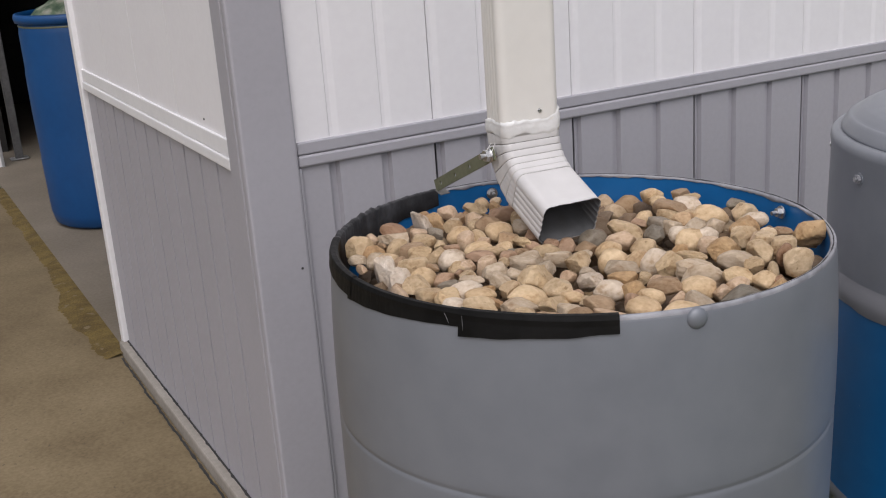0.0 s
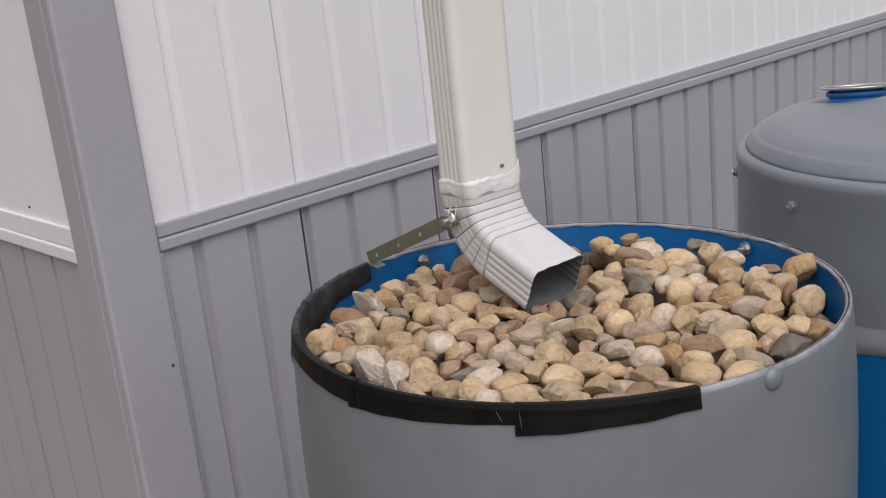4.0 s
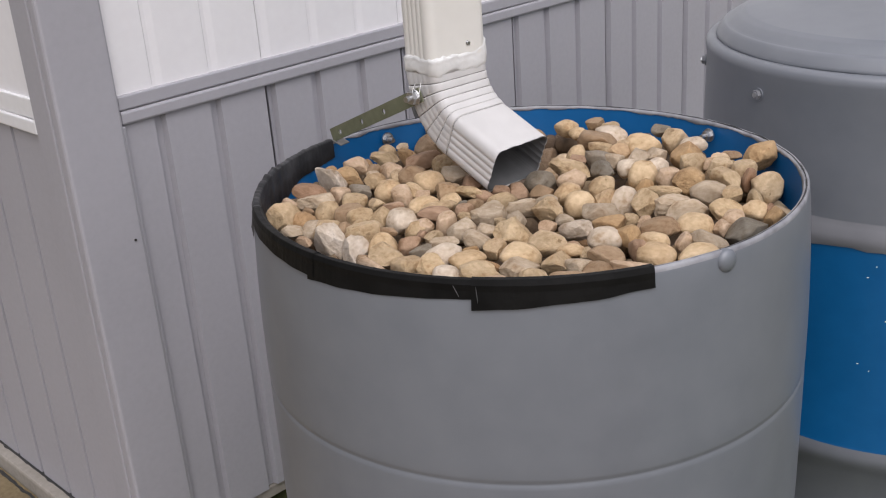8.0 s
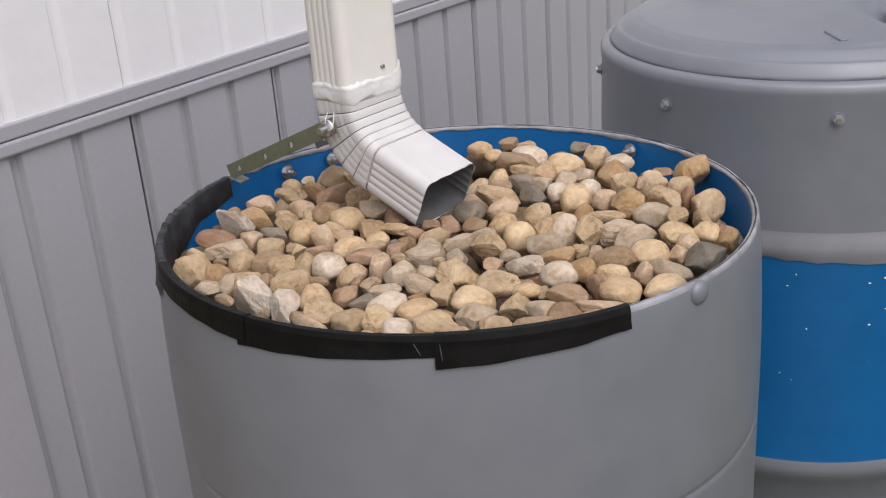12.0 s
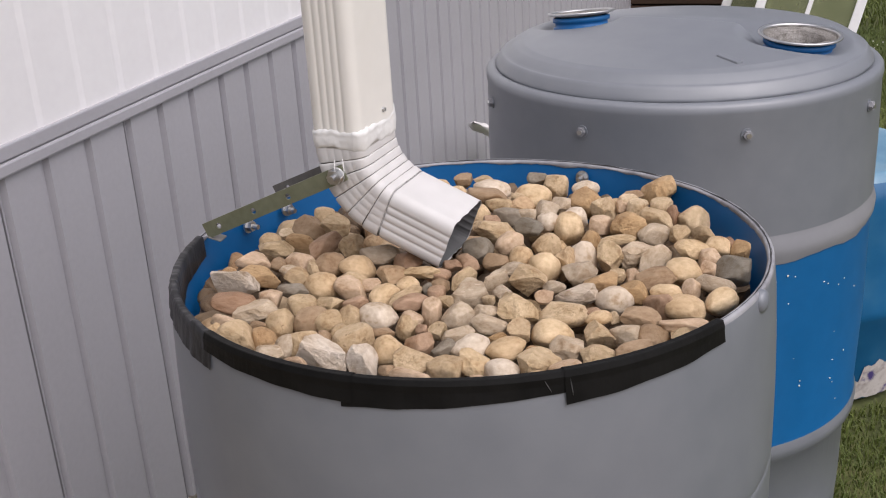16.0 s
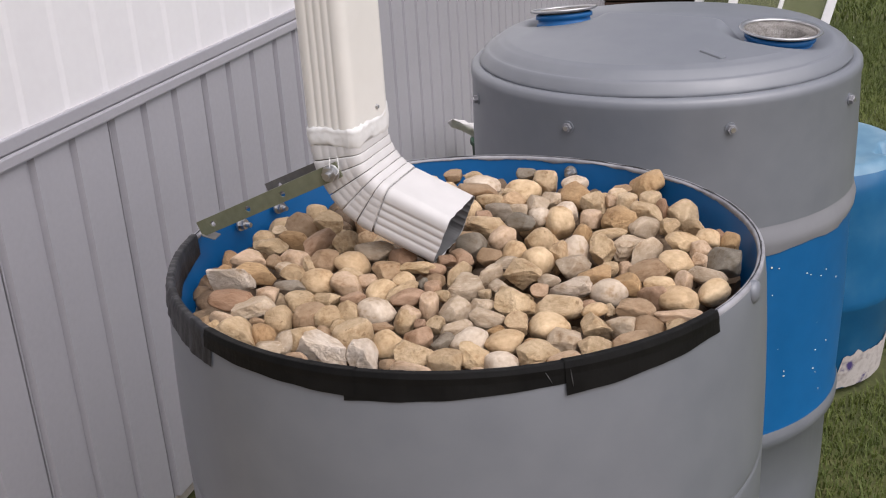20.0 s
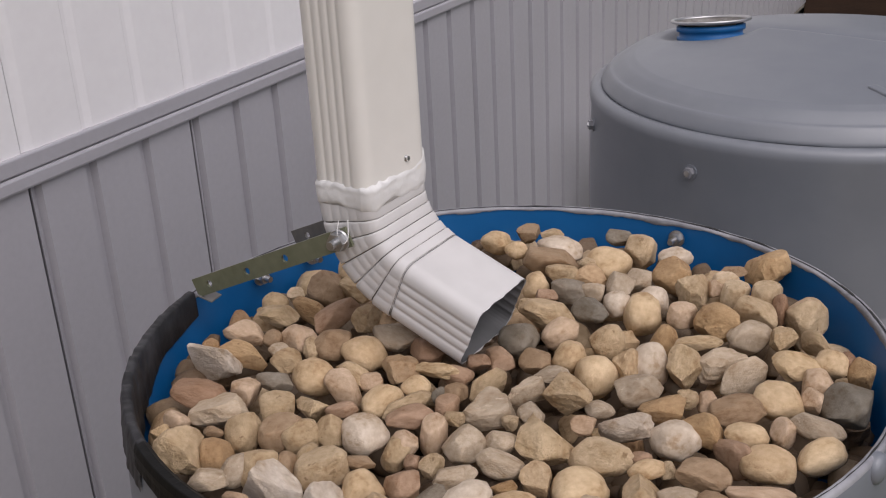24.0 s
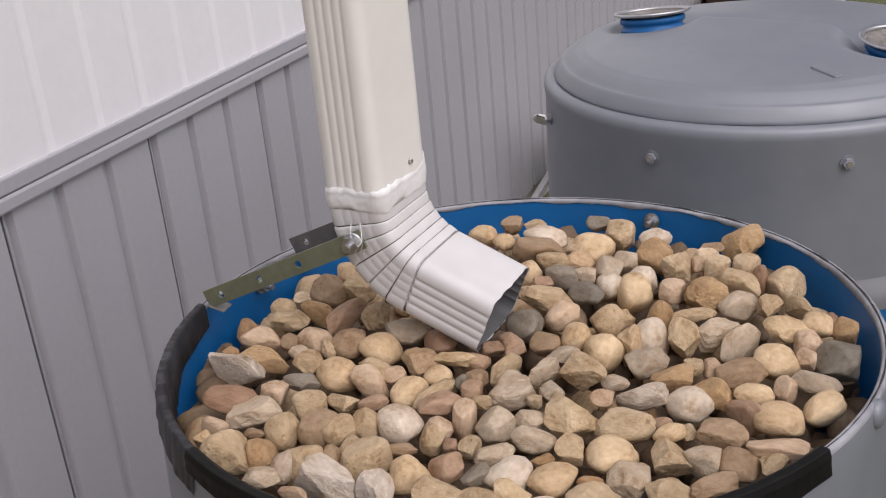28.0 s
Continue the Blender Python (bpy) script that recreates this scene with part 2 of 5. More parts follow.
M_soil = material("grass_soil", [(0.045, 0.055, 0.016), (0.075, 0.085, 0.024), (0.11, 0.11, 0.035)], 0.9, grain=60, coarse=2, bump=0.5)
M_moss = material("dry_moss", [(0.070, 0.045, 0.012), (0.130, 0.088, 0.022), (0.200, 0.140, 0.040)], 0.95, grain=160, coarse=12, bump=1.0, spots=((0.17, 0.13, 0.075), 26.0, 0.10))
# near black for small dark parts, and for shade in the garage and gaps
M_dark = material("dark_parts_and_shade", [(0.02, 0.02, 0.02), (0.04, 0.037, 0.034)], 0.7, grain=30, coarse=3, bump=0.1)


# ---------- mesh helpers ----------
def part(name, bm, mat, parent=None, label="", smooth=False):
    me = bpy.data.meshes.new(name)
    bm.normal_update()
    bm.to_mesh(me)
    bm.free()
    me.materials.append(mat)
    if smooth:
        for p in me.polygons:
            p.use_smooth = True
    ob = new(name, me)
    if parent is not None:
        ob.parent = parent
    if label:
        ob["label"] = label
    return ob


def empty(name, at, label="", category="", group="", kind=""):
    ob = new(name)
    ob.location = at
    bpy.context.view_layer.update()
    return tagged(ob, label, category, group, kind)


def box(bm, x0, x1, y0, y1, z0, z1, m=None, bevel=0.0):
    r = bmesh.ops.create_cube(bm, size=1.0)
    vs = r["verts"]
    for v in vs:
        v.co = Vector((x0 + (v.co.x + 0.5) * (x1 - x0), y0 + (v.co.y + 0.5) * (y1 - y0), z0 + (v.co.z + 0.5) * (z1 - z0)))
        if m is not None:
            v.co = m @ v.co
    if bevel:
        es = list({e for v in vs for e in v.link_edges})
        bmesh.ops.bevel(bm, geom=es, offset=bevel, segments=2, profile=0.5, affect="EDGES")
    return bm


def cyl(bm, r, h, m=None, n=16, r2=None):
    res = bmesh.ops.create_cone(bm, cap_ends=True, segments=n, radius1=r, radius2=r if r2 is None else r2, depth=h)
    if m is not None:
        bmesh.ops.transform(bm, matrix=m, verts=res["verts"])
    return bm


def lathe(bm, prof, n=96, a0=0.0, a1=360.0, wobble=None):
    """Turn a profile of (radius, z) round the z axis."""
    full = abs(a1 - a0 - 360) < 1e-6
    cols = []
    for k in range(n if full else n + 1):
        a = radians(a0 + (a1 - a0) * k / n)
        col = []
        for j, (r, z) in enumerate(prof):
            dr, dz = wobble(a, j) if wobble else (0, 0)
            col.append(bm.verts.new(((r + dr) * math.cos(a), (r + dr) * math.sin(a), z + dz)))
        cols.append(col)
    for k in range(n):
        c, d = cols[k], cols[(k + 1) % len(cols)]
        for j in range(len(prof) - 1):
            bm.faces.new((c[j], d[j], d[j + 1], c[j + 1]))
    return bm


def sweep(bm, rings, close=True):
    vs = [[bm.verts.new(p) for p in ring] for ring in rings]
    n = len(rings[0])
    for a, b in zip(vs, vs[1:]):
        for k in range(n if close else n - 1):
            bm.faces.new((a[k], a[(k + 1) % n], b[(k + 1) % n], b[k]))
    return vs


# ---------- structure ----------
GROUND = -0.085
PANEL = 0.33
TRIM_TOP, TRIM_LOW = 0.785, 0.748
CORNER_X = -0.055
WALL_B_END = 1.45
WALL_TOP = 2.6


def groove_profile(width, count, depth=0.011, w=0.022, slot=0.024, slope=0.004, lip=0.0, shift=0.0):
    """Plan line of a siding panel: a groove, then a flat, count times. Returns (u, v) with v the depth out of the wall."""
    pts = []
    p = width / count
    for k in range(count):
        u = k * p
        if k == 0 and lip:
            # locking joint: a narrow open gap with a hollow behind it, then the lip of the next panel
            pts += [(u + 0.0005, -depth - slot), (u + 0.018, -depth - slot), (u + 0.018, -depth - 0.004), (u + lip + 0.004, -depth - 0.003), (u + lip, -0.0032), (u + lip, -0.0012), (u + lip + 0.0012, -0.0012), (u + lip + 0.003, -depth)]
        elif k == 0:
            pts += [(u + 0.0005, -depth - slot), (u + slot * 0.22, -depth - slot), (u + slot * 0.22 + 0.0003, -depth)]
        else:
            u -= shift
            pts += [(u, 0.0), (u + 0.0025, -depth)]
        pts += [(u + w - slope, -depth), (u + w, 0.0)]
    pts.append((width, 0.0))
    return pts


def panel_mesh(name, width, count, z0, z1, mat, **kw):
    bm = bmesh.new()
    pts = groove_profile(width - 0.0015, count, **kw)
    low = [bm.verts.new((u, -v - 0.012, z0)) for u, v in [(a, b) for a, b in pts]]
    up = [bm.verts.new((u, -v - 0.012, z1)) for u, v in [(a, b) for a, b in pts]]
    for k in range(len(pts) - 1):
        bm.faces.new((low[k], low[k + 1], up[k + 1], up[k]))
    # return edge at the end of the panel
    e0, e1 = bm.verts.new((width - 0.0015, 0.024, z0)), bm.verts.new((width - 0.0015, 0.024, z1))
    bm.faces.new((low[-1], e0, e1, up[-1]))
    s0, s1 = bm.verts.new((0, 0.024, z0)), bm.verts.new((0, 0.024, z1))
    bm.faces.new((s0, low[0], up[0], s1))
    bm.normal_update()
    me = bpy.data.meshes.new(name)
    bm.to_mesh(me)
    bm.free()
    me.materials.append(mat)
    return me




def ground_z(x, y):
    """The lawn falls gently away along the house."""
    return GROUND - 0.012 - 0.045 * max(0.0, min(x - 1.2, 8.0))


bm = bmesh.new()
cols = []
for x in (-80, -6, -0.09, 1.2, 2.5, 4, 6, 9.2, 20, 80):
    cols.append([bm.verts.new((x, y, ground_z(x, y))) for y in (-80, -20, -6, -3, -1, 0.05, 0.5, 8.2, 20, 80)])
for c, d in zip(cols, cols[1:]):
    for j in range(9):
        bm.faces.new((c[j], d[j], d[j + 1], c[j + 1]))
ground = part("ground", bm, M_soil)
tagged(ground, "grassy ground round the house, falling away gently", "ground", kind="structure")

OFF = 0.014
wall_a = part("wall_south", box(bmesh.new(), CORNER_X + 0.04, 7.3, OFF + 0.03, OFF + 0.15, -0.4, WALL_TOP), M_siding_grey)
tagged(wall_a, "house wall with grey ribbed wainscot below and white ribbed siding above", "wall", kind="structure")
wall_b = part("wall_west", box(bmesh.new(), CORNER_X + 0.038, CORNER_X + 0.13, OFF + 0.15, WALL_B_END, GROUND - 0.02, WALL_TOP), M_siding_white)
tagged(wall_b, "short return wall with grey ribbed wainscot and white siding", "wall", kind="structure")

# pale base flashing under the siding of the long wall
flashing = part("base_trim", box(bmesh.new(), 0.042, 7.3, OFF - 0.006, OFF + 0.029, -0.072, -0.046, bevel=0.003), M_footing)
tagged(flashing, "pale metal base flashing under the grey siding", "trim", kind="structure")

# cap trim along the long wall: two stacked lips with a dark line between
cap = empty("trim_south", (0, OFF, 0), "grey two-step vinyl cap trim along the wall", "trim", kind="structure")
TRIM_JOINTS = [0.042, 2.29, 4.75, 7.29]
for a, b in zip(TRIM_JOINTS, TRIM_JOINTS[1:]):
    part("upper_lip", box(bmesh.new(), a, b - 0.003, -0.0185, -0.001, 0.7670, TRIM_TOP + 0.006, bevel=0.003), M_siding_grey, cap)
    part("lower_lip", box(bmesh.new(), a, b - 0.003, -0.0205, -0.001, TRIM_LOW - 0.004, 0.7658, bevel=0.004), M_siding_grey, cap)

# solid dark plate stands for the shade inside the open trim end
part("open_end", box(bmesh.new(), 0.0405, 0.0435, -0.0165, -0.002, 0.7465, 0.7625), M_dark, cap, "dark plate painting the shaded open end of the trim")

# outside corner post: two painted faces
post = empty("corner_post", (0, OFF, 0), "grey vinyl outside corner post of the house", "corner post", kind="structure")
part("front_face", box(bmesh.new(), CORNER_X - 0.010, 0.040, -0.026, -0.001, GROUND + 0.035, WALL_TOP, bevel=0.005), M_siding_grey, post)
part("side_face", box(bmesh.new(), CORNER_X - 0.010, CORNER_X + 0.012, 0.001, 0.060, GROUND + 0.035, WALL_TOP, bevel=0.003), M_siding_grey, post)
part("front_lip", box(bmesh.new(), 0.0405, 0.0465, -0.020, -0.001, GROUND + 0.035, TRIM_LOW - 0.006, bevel=0.002), M_siding_grey, post)

part("nail_head", cyl(bmesh.new(), 0.0020, 0.002, pose(CORNER_X - 0.0010, 0.235, 0.818, 0, 90, 0), 10), M_dark, wall_b, "dark nail head")
part("nail_head", cyl(bmesh.new(), 0.0022, 0.002, pose(0.0235, -0.0268, 0.555, 90, 0, 0), 10), M_dark, post, "dark nail head")

# white trim, end jamb and footing of the return wall
trim_b = empty("trim_west", (CORNER_X, 0, 0), "white stepped vinyl trim on the return wall", "trim", kind="structure")
part("upper_step", box(bmesh.new(), -0.0055, 0.013, OFF + 0.0602, WALL_B_END - 0.03, 0.7665, 0.800, bevel=0.002), M_trim_white, trim_b)
part("lower_step", box(bmesh.new(), -0.0095, 0.013, OFF + 0.0602, WALL_B_END - 0.03, 0.742, 0.7655, bevel=0.003), M_trim_white, trim_b)
jamb = part("door_jamb", box(bmesh.new(), CORNER_X - 0.014, CORNER_X + 0.13, WALL_B_END - 0.03, WALL_B_END + 0.012, GROUND, WALL_TOP, bevel=0.003), M_trim_white)
tagged(jamb, "white vinyl jamb at the end of the return wall", "jamb", kind="structure")
footing = part("footing", box(bmesh.new(), CORNER_X - 0.026, CORNER_X + 0.012, -0.02, WALL_B_END - 0.01, GROUND - 0.02, GROUND + 0.036, bevel=0.006), M_footing)
tagged(footing, "pale concrete footing under the return wall", "footing", kind="structure")

# ground cover west of the house
slab = part("concrete_floor", box(bmesh.new(), -6.0, CORNER_X - 0.028, -4.0, 8.0, -0.4, GROUND), M_concrete)
tagged(slab, "tan weathered concrete yard beside the house", "pavement", kind="structure")
inside = part("garage_floor", box(bmesh.new(), CORNER_X - 0.0145, 6.0, WALL_B_END + 0.0125, 7.0, -0.4, GROUND + 0.006, bevel=0.004), M_slab)
tagged(inside, "smooth grey concrete floor of the open garage", "floor", kind="structure")
# unseen garage shell, its gloom put into the colour; the header blocks light from the barrel
for nm, b in (("wall_north", (0.0, 7.2, 7.0, 7.1, -0.3, 2.6)), ("wall_east", (6.0, 6.1, 0.14, 7.0, -0.3, 2.6)), ("ceiling", (-0.05, 7.2, 0.14, 7.1, 2.6, 2.7)), ("wall_garage_side", (0.0, 0.1, 5.1, 7.0, -0.2, 2.6)), ("header_light_block", (-0.05, 0.08, 1.47, 5.1, 1.95, 2.6))):
    tagged(part(nm, box(bmesh.new(), *b), M_dark), "added garage enclosure, coloured near black to look unlit", "wall", kind="structure")
bm = bmesh.new()
for k in range(270):
    y = 1.40 + 0.01 * k
    w = 0.042 + 0.022 * noise.noise((k * 0.06, 0, 0)) + 0.012 * noise.noise((k * 0.45, 4, 0)) + 0.006 * noise.noise((k * 1.3, 8, 0)) + 0.045 * math.exp(-((y - 1.85) / 0.35) ** 2)
    a, b = bm.verts.new((CORNER_X - 0.0135 if y > WALL_B_END + 0.02 else CORNER_X - 0.017, y, GROUND + 0.0068)), bm.verts.new((-0.082 - w, y, GROUND + 0.001))
    c = bm.verts.new((-0.074 - w * 0.4, y, GROUND + 0.009 + 0.005 * noise.noise((k * 0.9, 3, 0))))
    if k:
        bm.faces.new((pa, pc, c, a))
        bm.faces.new((pc, pb, b, c))
    pa, pb, pc = a, b, c
crack = bmesh.new()
rows = []
for k in range(160):
    y = 0.0 + 1.38 * k / 159
    c, w = CORNER_X - 0.036 + 0.006 * noise.noise((y * 9, 1, 0)) + 0.003 * noise.noise((y * 45, 2, 0)), 0.0035 + 0.0025 * noise.noise((y * 30, 5, 0))
    rows.append([(c - w, y, GROUND + 0.0014), (c, y, GROUND + 0.0030), (c + w, y, GROUND + 0.0014)])
sweep(crack, rows, close=False)
bmesh.ops.recalc_face_normals(crack, faces=crack.faces)
tagged(part("joint_gap", crack, M_dark), "dark ragged gap between concrete and footing", "joint", kind="structure")
# dark strip in place of the shadow line under the siding
crack = bmesh.new()
rows = []
for k in range(200):
    y = 0.06 + 1.36 * k / 199
    w = 0.0032 + 0.0018 * noise.noise((y * 40, 6, 0)) + 0.0020 * max(0.0, math.cos(2 * math.pi * y / 0.0985)) ** 8
    rows.append([(CORNER_X - 0.0015 - w, y, GROUND + 0.0364), (CORNER_X - 0.0015, y, GROUND + 0.0382), (CORNER_X + 0.004, y, GROUND + 0.0372)])
sweep(crack, rows, close=False)
bmesh.ops.recalc_face_normals(crack, faces=crack.faces)
tagged(part("siding_gap_shade", crack, M_dark), "dark strip painting the shadow gap under the grey siding", "joint", kind="structure")
moss = part("moss_strip", bm, M_moss, None, smooth=True)
tagged(moss, "strip of dry moss and grit along the concrete joint", "moss", kind="stuff")

# ---------- siding panels ----------
low_mesh = panel_mesh("siding_panel", PANEL, 3, -0.045, TRIM_LOW, M_siding_grey, lip=0.0042, shift=0.006)
up_mesh = panel_mesh("siding_panel_upper", PANEL, 3, TRIM_TOP, WALL_TOP, M_siding_white, depth=0.0022, w=0.022, slot=0.006, slope=0.013)
for k in range(22):
    for me, nm in ((low_mesh, "lower_siding_panel"), (up_mesh, "upper_siding_panel")):
        ob = new(nm, me)
        ob.parent = wall_a
        ob.location = (PANEL * k, OFF, 0)
low_b = panel_mesh("return_panel", PANEL, 3, GROUND + 0.036, 0.744, M_siding_grey, depth=0.030, w=0.011, slot=0.004, slope=0.0015)
up_b = panel_mesh("return_panel_upper", PANEL, 3, 0.799, WALL_TOP, M_siding_white, depth=0.0003, w=0.008, slot=0.0005, slope=0.006)
for k in range(3):
    for me, nm in ((low_b, "lower_siding_panel"), (up_b, "upper_siding_panel")):
        ob = new(nm, me)
        ob.parent = wall_b
        ob.matrix_basis = pose(CORNER_X + 0.012, WALL_B_END - 0.03 - PANEL * k, 0, 0, 0, -90)
for me, nm in ((panel_mesh("return_end", 0.3525, 3, GROUND + 0.036, 0.744, M_siding_grey, depth=0.030, w=0.011, slot=0.004, slope=0.0015), "lower_siding_panel"), (panel_mesh("return_end_upper", 0.3525, 3, 0.799, WALL_TOP, M_siding_white, depth=0.0003, w=0.008, slot=0.0005, slope=0.006), "upper_siding_panel")):
    ob = new(nm, me)
    ob.parent = wall_b
    ob.matrix_basis = pose(CORNER_X + 0.012, WALL_B_END - 0.03 - PANEL * 3, 0, 0, 0, -90)

# ---------- stone-filled drum ----------
D1 = (0.0955, -0.8095)
RIM = 0.80
R1 = 0.3025
drum = empty("drum_planter", (D1[0] - 0.0134, D1[1] - 0.0046, 0), "cut-open plastic drum painted grey, filled with river stones", "drum")
drum.rotation_euler = (radians(-0.33), radians(0.96), 0)
outer = [(0.0000, GROUND), (0.2749, GROUND), (0.2874, GROUND + 0.012), (0.2947, GROUND + 0.05), (0.2999, 0.19), (0.3010, 0.22), (0.3056, 0.235), (0.3056, 0.245), (0.3040, 0.255), (0.3046, 0.27), (0.3067, 0.33), (0.3088, 0.45), (0.3095, 0.55), (0.3096, 0.578), (0.3096, 0.590), (0.3094, 0.5935), (0.3086, 0.5955), (0.3082, 0.5970), (0.3086, 0.5985), (0.3094, 0.6005), (0.3098, 0.604), (0.3099, 0.616), (0.3099, 0.64), (0.3097, 0.67), (0.3084, 0.72), (0.3056, 0.775), (R1 + 0.001, RIM - 0.006), (R1, RIM - 0.002), (R1 - 0.002, RIM)]
part("shell", lathe(bmesh.new(), outer, 128), M_drum_grey, drum, smooth=True)
part("rim_edge", lathe(bmesh.new(), [(R1 + 0.0006, RIM - 0.004), (R1 + 0.0004, RIM - 0.0005), (R1 - 0.0012, RIM + 0.001), (R1 - 0.0026, RIM + 0.0008)], 160, wobble=lambda a, j: (0, 0.0006 * noise.noise((8 * math.cos(a), 8 * math.sin(a), 1)))), M_rim_grey, drum, "grey-painted cut edge", True)
part("cut_line", lathe(bmesh.new(), [(R1 - 0.0022, RIM + 0.0009), (R1 - 0.0030, RIM + 0.0003), (R1 - 0.0038, RIM + 0.0007)], 500, wobble=lambda a, j: (0.0008 * noise.noise((22 * math.cos(a), 22 * math.sin(a), 3)), 0.0010 * noise.noise((12 * math.cos(a), 12 * math.sin(a), 7)))), M_dark, drum, "dark broken saw-cut line in the edge", True)
ragged = lambda a: 0.0030 * noise.noise((5 * math.cos(a), 5 * math.sin(a), 5)) + 0.0022 * noise.noise((14 * math.cos(a), 14 * math.sin(a), 5)) + 0.0012 * noise.noise((40 * math.cos(a), 40 * math.sin(a), 5))
part("inner_lip", lathe(bmesh.new(), [(R1 - 0.0036, RIM + 0.0002), (R1 - 0.0048, RIM + 0.0005), (R1 - 0.0062, RIM - 0.0010), (R1 - 0.0070, RIM - 0.0040), (R1 - 0.0052, RIM - 0.0046)], 500, wobble=lambda a, j: (0, 0.0006 * noise.noise((8 * math.cos(a), 8 * math.sin(a), 1)) + (min(0.0018, ragged(a)) if j >= 3 else 0))), M_rim_grey, drum, "ragged grey paint over the inner lip", True)
part("inner_wall", lathe(bmesh.new(), [(R1 - 0.0057, RIM - 0.001), (R1 - 0.0062, RIM - 0.01), (R1 - 0.0065, 0.60), (0.0, 0.598)], 128), M_drum_blue, drum, "bare blue plastic inside", True)



def around(angle, r, z):
    """A pose on a drum's side, its z axis pointing outward."""
    a = radians(angle)
    return Matrix.Translation((r * math.cos(a), r * math.sin(a), z)) @ pose(0, 0, 0, 0, 90, 0) if angle == 0 else Matrix.Translation((r * math.cos(a), r * math.sin(a), z)) @ pose(0, 0, 0, 0, 0, angle) @ pose(0, 0, 0, 0, 90, 0)


def dome_head(bm, m, r, h):
    prof = [(r * math.cos(radians(q)), h * math.sin(radians(q))) for q in (0, 20, 40, 60, 75)] + [(0.0, h)]
    b2 = bmesh.new()
    lathe(b2, [(r, -h * 0.6)] + prof, 20)
    bmesh.ops.transform(b2, matrix=m, verts=b2.verts)
    me = bpy.data.meshes.new("tmp")
    b2.to_mesh(me)
    b2.free()
    bm.from_mesh(me)
    bpy.data.meshes.remove(me)
    return bm


for ang, z, r in ((257.3, 0.7905, 0.0112),):
    part("carriage_bolt", dome_head(bmesh.new(), around(ang, R1 + 0.0013, z), r, 0.006), M_drum_grey, drum, "painted round bolt head", True)
for ang, z in ((80.0, 0.7835), (67.0, 0.7835), (348.6, 0.7850)):
    bm = bmesh.new()
    m = around(ang, R1 - 0.012, z) @ pose(0, 0, 0, 180, 0, 0)
    cyl(bm, 0.003, 0.015, m @ pose(0, 0, 0.0065), 10)
    stud = part("bolt_end", bm, M_steel, drum, "zinc bolt end with hex nut")
    part("washer", cyl(bmesh.new(), 0.0085, 0.002, m, 20), M_steel, stud)
    part("nut", cyl(bmesh.new(), 0.0062, 0.006, m @ pose(0, 0, 0.004), 6), M_steel, stud)

# black tape over the cut edge: overlapping pieces, each folded inside and out
TAPES = [(97, 149.5, 0.792, 0.770, 0.0), (147.5, 179.5, 0.787, 0.780, 0.0010), (177.7, 212.6, 0.776, 0.785, 0.0002), (211.7, 242.4, 0.775, 0.784, 0.0012)]
